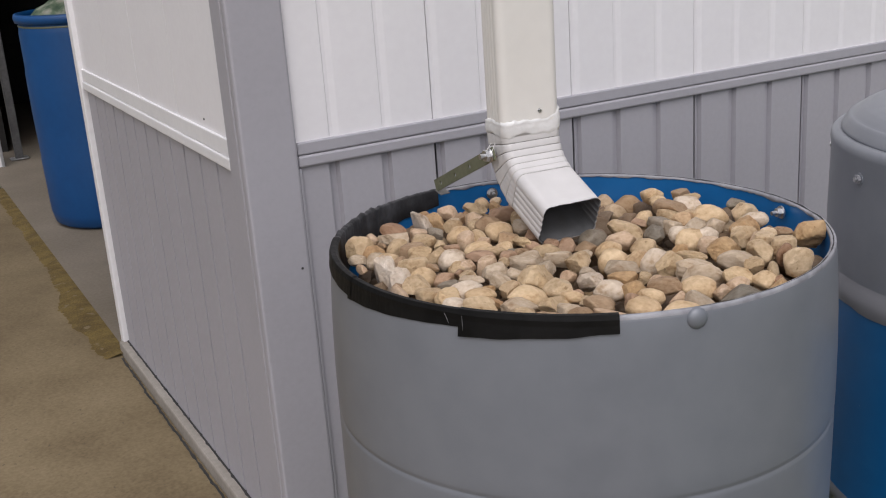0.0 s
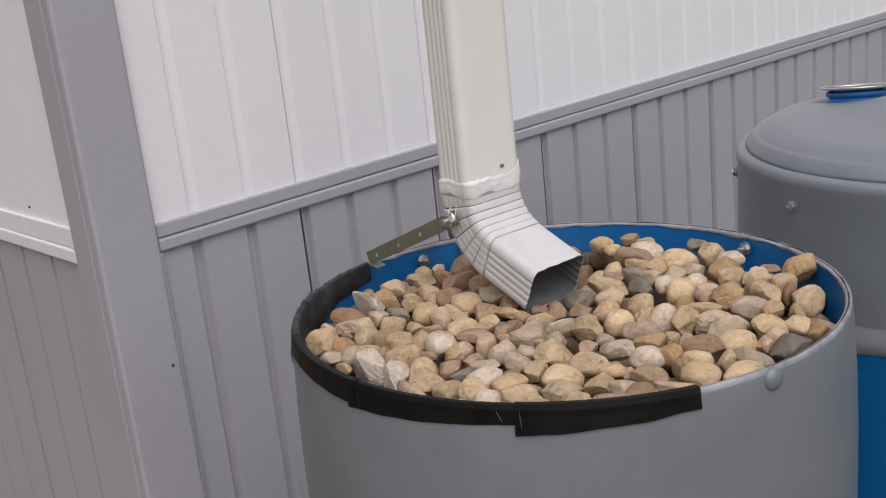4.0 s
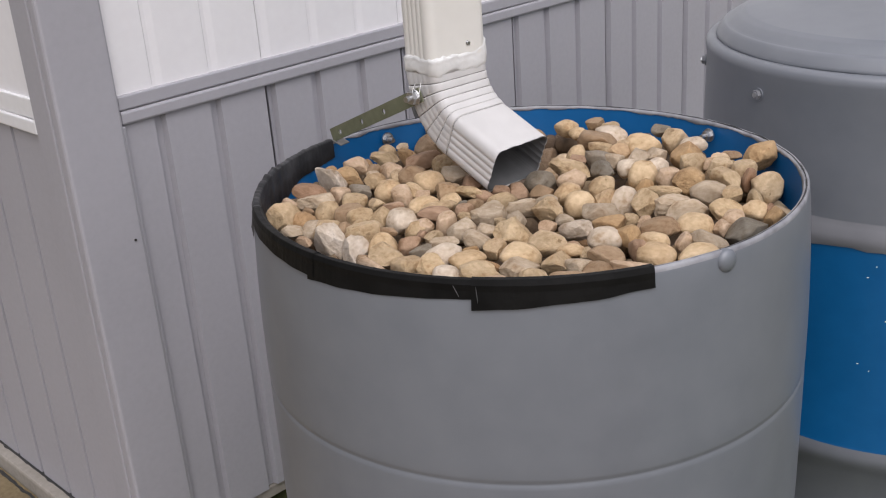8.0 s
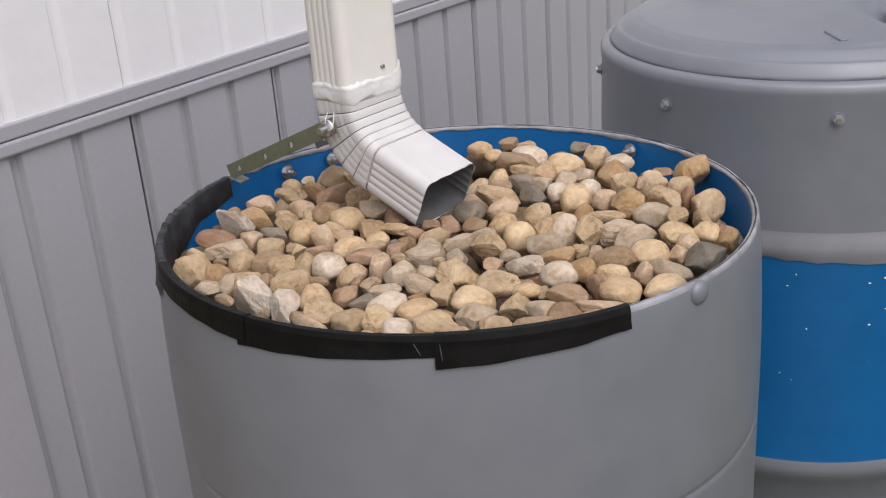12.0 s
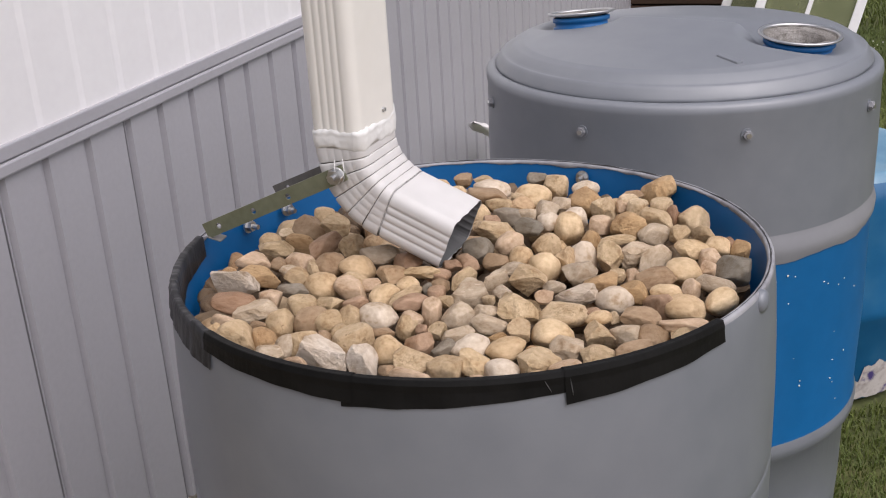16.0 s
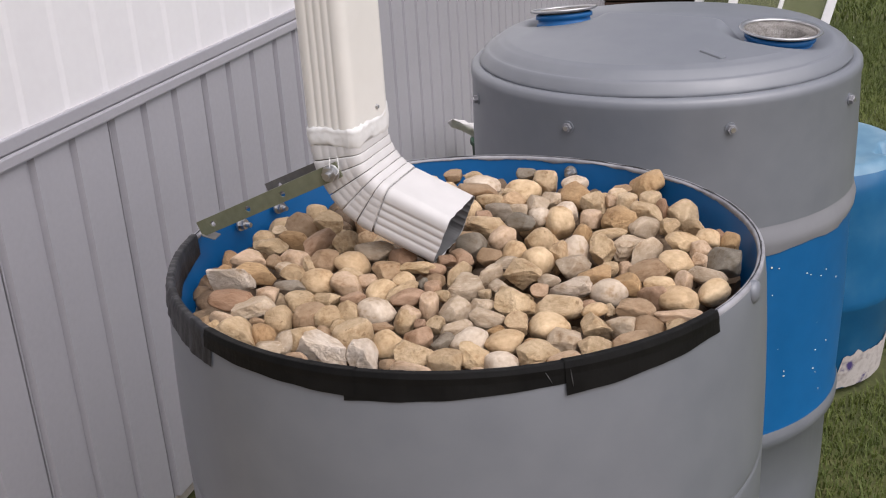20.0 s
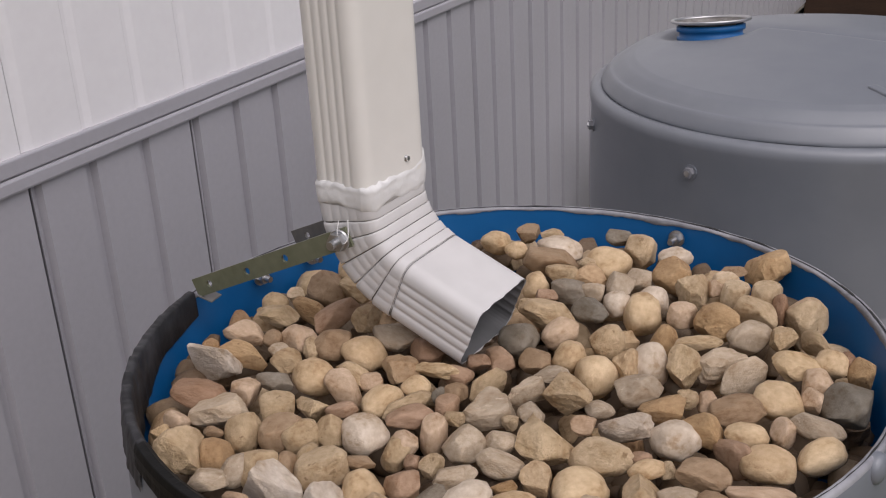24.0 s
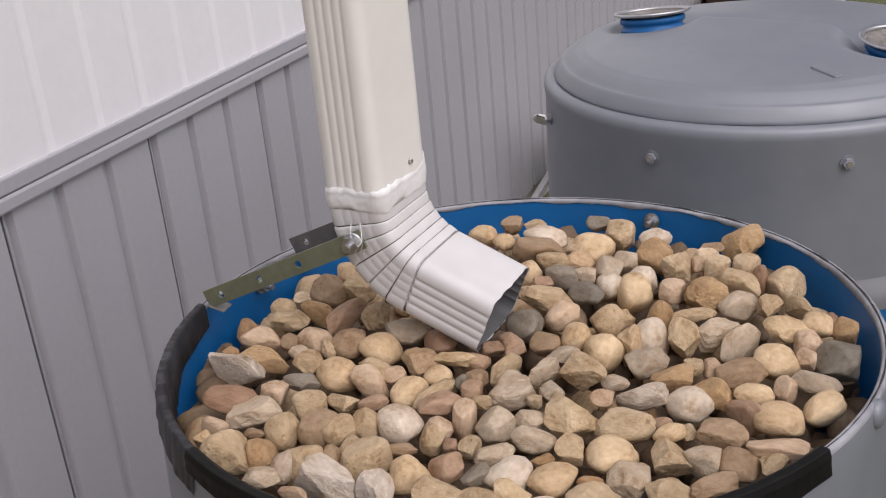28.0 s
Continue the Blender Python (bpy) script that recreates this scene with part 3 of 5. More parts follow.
for n, (a0, a1, zb0, zb1, lift) in enumerate(TAPES):
    bm = bmesh.new()
    steps = int((a1 - a0) * 2.5)
    rows = []
    for k in range(steps + 1):
        f = k / steps
        a = radians(a0 + (a1 - a0) * f)
        crease = 0.0010 * noise.noise((a * 14 + n * 5, 0.3, n)) + 0.0005 * noise.noise((a * 60, 2, n)) + (0.0038 * noise.noise((a * 11, 7, n)) + 0.0014 * noise.noise((a * 34, 9, n)) if n == 0 else 0)
        zb = zb0 + (zb1 - zb0) * f + 0.0016 * noise.noise((a * 9, n * 3, 2))
        inn = 0.026 + 0.044 * f if n == 0 else 0.052 if n == 1 else 0.010
        o = R1 + 0.0010 + lift
        hug = lambda z: R1 + (RIM - z) * 0.135 + 0.0008 + lift
        wr = crease * (0.9 if n == 0 else 0.5)
        fold = [abs(wr) * (0.6 + 0.8 * abs(noise.noise((a * 15, q * 0.9, 4)))) for q in range(3)] if n == 0 else [abs(wr)] * 3
        col = [(hug(zb) + fold[0], zb), (hug(zb + 0.006) + fold[1] * 0.8, zb + 0.006), (hug(RIM - 0.008) + fold[2] * 0.7, RIM - 0.008), (o + 0.0008 + abs(wr) * 0.4, RIM - 0.002), (o - 0.0008, RIM + 0.0018 + lift + (abs(crease) if n == 0 else 0)), (o - 0.0016, RIM + 0.0022 + lift + (abs(crease) * 1.4 if n == 0 else 0)), (R1 - 0.0050, RIM + 0.0020 + lift + abs(crease) * (1.2 if n == 0 else 0.5)), (R1 - 0.0072 - lift, RIM + 0.0008), (R1 - 0.0076 - lift - abs(wr) * 0.7, RIM - inn * (0.8 + 0.4 * noise.noise((a * 6, n, 9))))]
        rows.append([(r * math.cos(a), r * math.sin(a), z) for r, z in col])
    sweep(bm, rows, close=False)
    bmesh.ops.reverse_faces(bm, faces=bm.faces)
    strip = part("tape_strip", bm, M_tape if n else M_tape_dusty_sheen, drum, "creased black tape folded over the edge", n == 0)
    # pale stretch marks pressed into the tape
    for da, h, lean in (((0.8, 0.015, 0.3),) if n == 3 else ((-4.0, 0.010, 1.0),) if n == 2 else ()):
        aa = (a0 if n == 3 else a1) + da
        bm = bmesh.new()
        prev = None
        for q in range(7):
            z = RIM - 0.003 - h * q / 6
            w = 0.0005 * math.sin(math.pi * (q + 0.6) / 7.2)
            r = R1 + (RIM - z) * 0.135 + 0.0019 + lift
            an = radians(aa + lean * q / 6)
            u, t = Vector((math.cos(an), math.sin(an), 0)), Vector((-math.sin(an), math.cos(an), 0))
            cur = [bm.verts.new(u * (r - 0.0006) - t * w + Vector((0, 0, z))), bm.verts.new(u * r + Vector((0, 0, z))), bm.verts.new(u * (r - 0.0006) + t * w + Vector((0, 0, z)))]
            if prev:
                for i in (0, 1):
                    bm.faces.new((prev[i], prev[i + 1], cur[i + 1], cur[i]))
            prev = cur
        bmesh.ops.recalc_face_normals(bm, faces=bm.faces)
        part("crease_mark", bm, M_crease, strip, "pale stretch mark in the tape")

# ---------- second drum ----------
rng0 = np.random.default_rng(5)
D2 = (0.866, -0.920)
drum2 = empty("rain_drum", (*D2, 0.008), "closed plastic drum, grey paint over blue with a bare blue band", "drum")
R2 = 0.308
part("lower_body", lathe(bmesh.new(), [(0.0, GROUND - 0.02), (0.272, GROUND - 0.02), (0.286, GROUND - 0.005), (0.294, 0.10), (0.295, 0.225), (R2 + 0.002, 0.240), (R2 + 0.003, 0.255), (R2, 0.266)], 96), M_drum_grey, drum2, smooth=True)
paint = lambda a, j: (0, 0.007 * noise.noise((3 * math.cos(a), 3 * math.sin(a), 4)) + 0.003 * noise.noise((14 * math.cos(a), 14 * math.sin(a), 4))) if j == 0 else (0, 0)
part("blue_band", lathe(bmesh.new(), [(R2 + 0.0005, 0.262), (R2 - 0.002, 0.275), (R2 + 0.002, 0.42), (R2, 0.575), (R2 + 0.001, 0.592)], 96), M_drum_blue_scuffed, drum2, "bare blue plastic band flecked with white paint", True)
bm = bmesh.new()
bmesh.ops.create_icosphere(bm, subdivisions=1, radius=1.0)
fleck_mesh = bpy.data.meshes.new("paint_fleck")
bm.to_mesh(fleck_mesh)
bm.free()
fleck_mesh.materials.append(M_petal)
for k in range(26):
    ang, z = rng0.uniform(195, 250), rng0.uniform(0.30, 0.56)
    fleck = new("paint_fleck", fleck_mesh)
    fleck.parent = drum2
    fleck.matrix_basis = around(ang, R2 + 0.0012, z) @ Matrix.Diagonal((rng0.uniform(0.0006, 0.002), rng0.uniform(0.0006, 0.0024), 0.0008, 1))
part("painted_hoop", lathe(bmesh.new(), [(R2 + 0.0016, 0.578), (R2 + 0.005, 0.588), (R2 + 0.006, 0.600), (R2 + 0.002, 0.612), (R2 + 0.001, 0.62)], 96, wobble=paint), M_hoop_grey, drum2, smooth=True)
part("upper_body", lathe(bmesh.new(), [(R2 + 0.001, 0.615), (R2 + 0.001, 0.70), (R2 - 0.001, 0.794), (R2 + 0.0008, 0.804), (R2 - 0.0002, 0.8128), (R2 - 0.0036, 0.8168), (R2 - 0.0085, 0.8190), (R2 - 0.0125, 0.8192), (R2 - 0.0144, 0.8184), (R2 - 0.022, 0.8182)], 96), M_drum_grey, drum2, smooth=True)
bm = bmesh.new()
LID = [(R2 - 0.024, 0.8175), (R2 - 0.0160, 0.8176), (R2 - 0.0148, 0.8190), (R2 - 0.0150, 0.8215), (R2 - 0.0160, 0.8242), (R2 - 0.0195, 0.8298), (R2 - 0.0225, 0.8342), (R2 - 0.0250, 0.8372), (R2 - 0.0272, 0.8388), (R2 - 0.0290, 0.8390), (R2 - 0.0304, 0.8396), (R2 - 0.0330, 0.8416), (R2 - 0.0365, 0.8443), (R2 - 0.0400, 0.8468), (R2 - 0.0440, 0.8493), (R2 - 0.048, 0.8515)]
LID += [(0.258 - 0.0036 * k, 0.8640 - 0.0120 * ((0.258 - 0.0036 * k) / 0.258) ** 2.2) for k in range(1, 71)] + [(0.002, 0.8640)]
lathe(bm, LID, 180)
ra, rb = Vector((0.050, 0.169)), Vector((-0.050, -0.185))
ru = (rb - ra).normalized()
for v in bm.verts:
    ang = math.atan2(v.co.y, v.co.x)
    if v.co.z < 0.8220:
        v.co.z += 0.0030 * max(0.0, noise.noise((2.2 * math.cos(ang), 2.2 * math.sin(ang), 8))) + 0.0010 * noise.noise((9 * math.cos(ang), 9 * math.sin(ang), 8))
    p = Vector((v.co.x, v.co.y)) - ra
    side = p.x * ru.y - p.y * ru.x
    along = p.dot(ru) / (rb - ra).length
    if v.co.z > 0.8525 and -0.2 < along < 1.2:
        step = 1 / (1 + math.exp(-max(-40.0, min(40.0, side / 0.0014))))
        fade = math.exp(-max(0.0, side) / 0.10) * min(1.0, max(0.0, (along + 0.2) / 0.2)) * min(1.0, max(0.0, (1.2 - along) / 0.2))
        v.co.z += 0.016 * step * fade
        v.co.z -= 0.014 * (1 - step) * math.exp(-(side / 0.075) ** 4) * min(1.0, max(0.0, (along + 0.1) / 0.1)) * min(1.0, max(0.0, (1.1 - along) / 0.1))
    # dished ring round each fitting
    for q, seat, wide in ((ra, 0.846, 0.066), (rb, 0.840, 0.078)):
        d = (Vector((v.co.x, v.co.y)) - q).length
        if v.co.z > 0.844:
            v.co.z += (seat - v.co.z) * math.exp(-(d / wide) ** 6)
lid = part("lid", bm, M_drum_grey, drum2, "domed grey-painted drum head", True)
for ang in (119.5, 162.0, 205.0, 249.5, 291.0, 335.0):
    bm = bmesh.new()
    m = around(ang, R2 - 0.001, 0.774)
    cyl(bm, 0.0036, 0.009, m @ pose(0, 0, 0.0045), 10)
    stud = part("hex_bolt", bm, M_steel, drum2, "grey-smeared hex bolt")
    part("washer", cyl(bmesh.new(), 0.009, 0.002, m @ pose(0, 0, 0.001), 20), M_drum_grey, stud)
    part("nut", cyl(bmesh.new(), 0.0068, 0.006, m @ pose(0, 0, 0.004), 6), M_rim_grey, stud)
spot = min(lid.data.vertices, key=lambda v: (v.co.x + 0.199) ** 2 + (v.co.y + 0.093) ** 2)
up = spot.normal.copy()
run = Vector((math.cos(radians(46)), math.sin(radians(46)), 0))
run = (run - up * run.dot(up)).normalized()
side = up.cross(run)
m = Matrix((run, side, up)).transposed().to_4x4()
m.translation = spot.co
bm = bmesh.new()
box(bm, -0.022, 0.022, -0.006, 0.006, -0.004, 0.0026, m, bevel=0.0018)
part("moulded_mark", bm, M_drum_grey, drum2)


def strainer_fitting(x, y, z, tilt, r):
    """A threaded bung collar with a shallow wire strainer dish on it."""
    t = empty("bung_fitting", (x, y, z), "blue threaded bung collar topped by a steel mesh strainer", "strainer", "strainers on the drum")
    t.rotation_euler = (radians(tilt[0]), radians(tilt[1]), 0)
    part("collar", lathe(bmesh.new(), [(r * 0.80, -0.045), (r * 0.80, -0.026), (r * 0.87, -0.025), (r * 0.87, -0.021), (r * 0.81, -0.020), (r * 0.81, -0.0135), (r * 0.88, -0.0125), (r * 0.88, -0.0065), (r * 0.83, -0.005), (r * 0.76, -0.006), (r * 0.74, -0.045)], 48), M_drum_blue, t, "blue threaded plastic collar", True)
    part("strainer_rim", lathe(bmesh.new(), [(r, -0.001), (r + 0.002, 0.001), (r + 0.001, 0.003), (r - 0.003, 0.0025), (r - 0.006, 0.0), (r - 0.003, -0.0015), (r, -0.001)], 48), M_steel, t, "bright steel rim", True)
    bm = bmesh.new()
    for k in range(72):
        a = 2 * math.pi * k / 72
        b = a + 0.35
        pts = [Vector((r * 0.95 * math.cos(a), r * 0.95 * math.sin(a), 0)), Vector((r * 0.62 * math.cos(a), r * 0.62 * math.sin(a), -0.004)), Vector((r * 0.50 * math.cos(a), r * 0.50 * math.sin(a), -0.022)), Vector((r * 0.08 * math.cos(a), r * 0.08 * math.sin(a), -0.034))]
        for p, q in zip(pts, pts[1:]):
            d = (q - p)
            m = Matrix.Translation((p + q) / 2) @ d.to_track_quat("Z", "Y").to_matrix().to_4x4()
            cyl(bm, 0.00028, d.length, m, 4)
    for f, dz in ((0.9, -0.0006), (0.84, -0.0013), (0.78, -0.002), (0.71, -0.003), (0.64, -0.0037), (0.6, -0.007), (0.55, -0.0145), (0.50, -0.022), (0.38, -0.0255), (0.25, -0.029)):
        lathe(bm, [(r * f - 0.0004, dz), (r * f, dz + 0.0005), (r * f + 0.0004, dz)], 36)
    part("mesh_basket", bm, M_mesh, t, "fine steel mesh")
    part("mesh_cloth", lathe(bmesh.new(), [(r * 0.97, -0.0016), (r * 0.80, -0.0034), (r * 0.64, -0.0052), (r * 0.59, -0.0105), (r * 0.50, -0.0240), (r * 0.38, -0.0275), (0.001, -0.036)], 40), M_mesh, t, "grey mesh cloth", True)
    return t


strainer_fitting(0.916, -0.751, 0.8850, (-4, 6), 0.054)
strainer_fitting(0.816, -1.105, 0.8720, (4, -3), 0.060)

# ---------- third drum ----------
D3 = (1.648, -1.151)
drum3 = empty("blue_drum", (*D3, -0.112), "small bare blue plastic drum with a torn label, on the grass", "drum")
R3 = 0.245
HANDLE = 257
drum3.scale.z = 0.905
part("body", lathe(bmesh.new(), [(0.0, 0.0), (R3 - 0.050, 0.0), (R3 - 0.034, 0.014), (R3 - 0.024, 0.06), (R3 - 0.008, 0.245), (R3 - 0.002, 0.257), (R3 - 0.006, 0.270), (R3, 0.52), (R3 - 0.003, 0.562), (R3 - 0.010, 0.587), (R3 - 0.0165, 0.5995)], 96), M_drum_blue_faded, drum3, smooth=True)
HEAD = [(R3 - 0.0165, 0.5990), (R3 - 0.022, 0.607), (R3 - 0.029, 0.614), (R3 - 0.036, 0.618)] + [(R3 - 0.036 - 0.004 * k, 0.6185 + 0.0006 * math.sin(0.4 * k)) for k in range(1, 26)] + [(R3 - 0.140, 0.6165), (R3 - 0.146, 0.613), (R3 - 0.165, 0.612), (0.001, 0.614)]
bm = lathe(bmesh.new(), HEAD, 180)
for v in bm.verts:
    # a hand recess sunk into the shoulder on two sides
    for q in (HANDLE, HANDLE + 180):
        da = (math.degrees(math.atan2(v.co.y, v.co.x)) - q + 180) % 360 - 180
        rr = math.hypot(v.co.x, v.co.y)
        v.co.z -= 0.040 * math.exp(-(da / 12) ** 6 - ((rr - (R3 - 0.050)) / 0.022) ** 6)
part("drum_head", bm, M_drum_faded_sheen, drum3, "sun-faded blue head with hand recesses, sky sheen in its pale colour", True)
bm = bmesh.new()
steps = 26
rows = []
for k in range(steps + 1):
    a = radians(196 + 62 * k / steps)
    lo = 0.020 + 0.012 * abs(noise.noise((k * 0.33, 1, 0)))
    hi = 0.118 + 0.02 * noise.noise((k * 0.4, 5, 0)) - (0.04 if k < 7 else 0)
    rows.append([((R3 - 0.0268 + 0.086 * z) * math.cos(a), (R3 - 0.0268 + 0.086 * z) * math.sin(a), z) for z in [lo + (hi - lo) * q / 4 for q in range(5)]])
sweep(bm, rows, close=False)
bmesh.ops.reverse_faces(bm, faces=bm.faces)
part("torn_label", bm, M_label, drum3, "torn weathered paper label")

# ---------- barrel in the garage ----------
D4 = (0.305, 3.13)
barrel = empty("blue_barrel", (*D4, GROUND + 0.010), "open blue plastic barrel inside the garage", "barrel")
barrel.scale.z = 1.08
part("body", lathe(bmesh.new(), [(0.0, 0.0), (0.25, 0.0), (0.272, 0.014), (0.283, 0.06), (0.288, 0.27), (0.286, 0.29), (0.290, 0.45), (0.290, 0.62), (0.287, 0.64), (0.287, 0.78), (0.281, 0.82), (0.277, 0.825)], 72), M_barrel_blue, barrel, smooth=True)
part("top_ring", lathe(bmesh.new(), [(0.277, 0.818), (0.296, 0.823), (0.300, 0.840), (0.296, 0.855), (0.282, 0.857), (0.272, 0.843), (0.268, 0.62)], 72), M_barrel_blue, barrel, "flared blue rim", True)
part("ring_seam", lathe(bmesh.new(), [(0.283, 0.806), (0.2868, 0.810), (0.283, 0.814)], 72), M_bracket, barrel, "dull metal band", True)
part("contents", lathe(bmesh.new(), [(0.27, 0.81), (0.2, 0.865), (0.12, 0.90), (0.001, 0.90)], 24, wobble=lambda a, j: (0, 0.03 * noise.noise((3 * math.cos(a) + j, 3 * math.sin(a), 2)))), M_leafy, barrel, "green and pale scraps filling it")

# ---------- downspout ----------
spout = empty("downspout", (0.0988, -0.6908, 0.904), "white metal downspout with crimped elbow over the stones", "downspout")


def spout_ring(cy, cz, tilt, w=0.0815, d=0.0570, grow=0.0, cut=0.0010):
    """A fluted rounded rectangle, its plane turned by tilt from level about x."""
    pts = []
    hw, hd = w / 2 + grow, d / 2 + grow
    rc = 0.011
    loop = []

    def flute(v):
        return sum(cut * math.exp(-(((v - c) / 0.0017) ** 2)) for c in (-0.0125, -0.0042, 0.0042, 0.0125))

    side = [(-hd + rc) + 2 * (hd - rc) * k / 40 for k in range(41)]
    turn = [radians(q) for q in (15, 30, 45, 60, 75)]
    loop += [(-hw + flute(v), v) for v in side]
    loop += [(-hw + rc - rc * math.cos(q), hd - rc + rc * math.sin(q)) for q in turn]
    loop += [(-hw + rc + 2 * (hw - rc) * k / 24, hd) for k in range(25)]
    loop += [(hw - rc + rc * math.sin(q), hd - rc + rc * math.cos(q)) for q in turn]
    loop += [(hw - flute(v), v) for v in reversed(side)]
    loop += [(hw - rc + rc * math.cos(q), -hd + rc - rc * math.sin(q)) for q in turn]
    loop += [(hw - rc - 2 * (hw - rc) * k / 24, -hd) for k in range(25)]
    loop += [(-hw + rc - rc * math.sin(q), -hd + rc - rc * math.cos(q)) for q in turn]
    t = radians(tilt)
    for x, y in loop:
        pts.append((x, cy + y * math.cos(t), cz - y * math.sin(t)))
    return pts


bm = bmesh.new()
sweep(bm, [spout_ring(0, z, 0) for z in (0.012, 0.5, 1.0, 1.6)])
pipe = part("pipe", bm, M_spout, spout, smooth=True)
pipe.rotation_euler.z = radians(-4)
rings = [spout_ring(0, 0.016, 0, grow=0.0016), spout_ring(0, 0.005, 0, grow=0.0014)]
BEND, RAD, STRAIGHT = 67.0, 0.075, 0.0715
pleats = 6
for k in range(pleats):
    for f, g in ((0.0, 0.0002), (0.03, 0.0006), (0.12, 0.0008), (0.5, 0.0006), (0.86, 0.0004), (0.915, 0.0002), (0.935, -0.0024), (0.970, -0.0024)):
        a = BEND * (k + f) / pleats
        r = radians(a)
        rings.append(spout_ring(-RAD * (1 - math.cos(r)), 0.005 - RAD * math.sin(r), a, grow=g, cut=0.0004))
r = radians(BEND)
ey, ez = -RAD * (1 - math.cos(r)), 0.005 - RAD * math.sin(r)
for f in (0.02, 0.04, 0.5, 0.96, 1.0):
    rings.append(spout_ring(ey - STRAIGHT * f * math.sin(r), ez - STRAIGHT * f * math.cos(r), BEND, grow=0.0))
rings[-1] = [(x, y - 0.0018 * noise.noise((x * 90, y * 90, z * 60)) * math.sin(r), z - 0.0018 * noise.noise((x * 90, y * 90, z * 60)) * math.cos(r)) for x, y, z in rings[-1]]
bm = bmesh.new()
sweep(bm, rings)
part("elbow", bm, M_elbow, spout, "crimped white elbow", True)

spout.rotation_euler.z = radians(-4)

# grime caught in the crimps
for k in range(pleats):
    bm = bmesh.new()
    two = []
    for f in (0.925, 0.978):
        a = BEND * (k + f) / pleats
        two.append(spout_ring(-RAD * (1 - math.cos(radians(a))), 0.005 - RAD * math.sin(radians(a)), a, grow=-0.0006, cut=0.0004))
    strips = []
    for p, q in zip(*two):
        w = noise.noise((p[0] * 45 + k * 3.7, p[1] * 45, p[2] * 20)) + 0.5 * noise.noise((p[0] * 160, p[1] * 160, k * 2.3))
        wide = max(0.10, min(0.5, 0.25 + 0.9 * w))
        mid = Vector(p).lerp(Vector(q), 0.5)
        strips.append((bm.verts.new(mid.lerp(Vector(p), wide * 2)), bm.verts.new(mid.lerp(Vector(q), wide * 2))))
    for q in range(len(strips)):
        n1 = (q + 1) % len(strips)
        bm.faces.new((strips[q][0], strips[n1][0], strips[n1][1], strips[q][1]))
    bmesh.ops.reverse_faces(bm, faces=bm.faces)
    part("crimp_grime", bm, M_grime, spout, "dark grime caught in a crimp")
# inner lining so that the mouth shows dull metal
bm = bmesh.new()
sweep(bm, [spout_ring(ey - STRAIGHT * f * math.sin(r), ez - STRAIGHT * f * math.cos(r), BEND, grow=-0.0012) for f in (0.0, 0.996)])
bmesh.ops.reverse_faces(bm, faces=bm.faces)
part("mouth_lining", bm, M_spout_in, spout, "dull bare metal inside the mouth")
# lumpy caulk bead where the pipe enters the elbow
base = spout_ring(0, 0.0, 0, grow=0.0014, cut=0.0001)
bm = bmesh.new()
rows = []
dense = []
for p, q in zip(base, base[1:] + base[:1]):
    steps = max(1, int((Vector(q) - Vector(p)).length / 0.0025))
    dense += [Vector(p).lerp(Vector(q), k / steps) for k in range(steps)]
for v in dense:
    rise = 0.0235 + 0.004 * noise.noise(v * 40) + 0.0025 * noise.noise(v * 160) + (0.020 * max(0.0, (v.x - 0.015) / 0.03) ** 2 if v.x > 0.015 and v.y < 0.01 else 0)
    d = Vector((v.x, v.y * 1.6, 0)).normalized()
    low = 0.003 + 0.006 * noise.noise(v * 38 + Vector((9, 0, 0))) + 0.003 * noise.noise(v * 120 + Vector((4, 0, 0)))
    col = []
    for q in range(9):
        f = q / 8
        z = low + (rise - low) * f
        lump = 0.0007 * noise.noise(Vector((v.x * 60, v.y * 60, z * 90))) + 0.0006 * noise.noise(Vector((v.x * 150, v.y * 150, z * 260)))
        smear = 0.0009 * math.sin(math.pi * min(1.0, f * 1.15)) if f < 0.87 else 0.0010
        col.append(Vector((v.x, v.y, z)) + d * ((smear + lump) if 0 < q < 8 else -0.0022 if q == 0 else -0.0034))
    rows.append(col)
rows.append(rows[0])
sweep(bm, rows, close=False)
part("caulk_bead", bm, M_caulk, spout, "lumpy white caulk bead", True)
# self-tapping screws
for x, y, z, rot in ((0.010, -0.0285, 0.033, 90), (0.0440, 0.0, -0.035, 0)):
    bm = bmesh.new()
    m = pose(x, y, z) @ (pose(0, 0, 0, 90, 0, 0) if rot else pose(0, 0, 0, 0, 90, 0))
    cyl(bm, 0.0030, 0.0008, m @ pose(0, 0, 0.0004), 16)
    cyl(bm, 0.0021, 0.0024, m @ pose(0, 0, 0.0018), 6)
    part("hex_screw", bm, M_steel, spout, "small zinc hex screw")

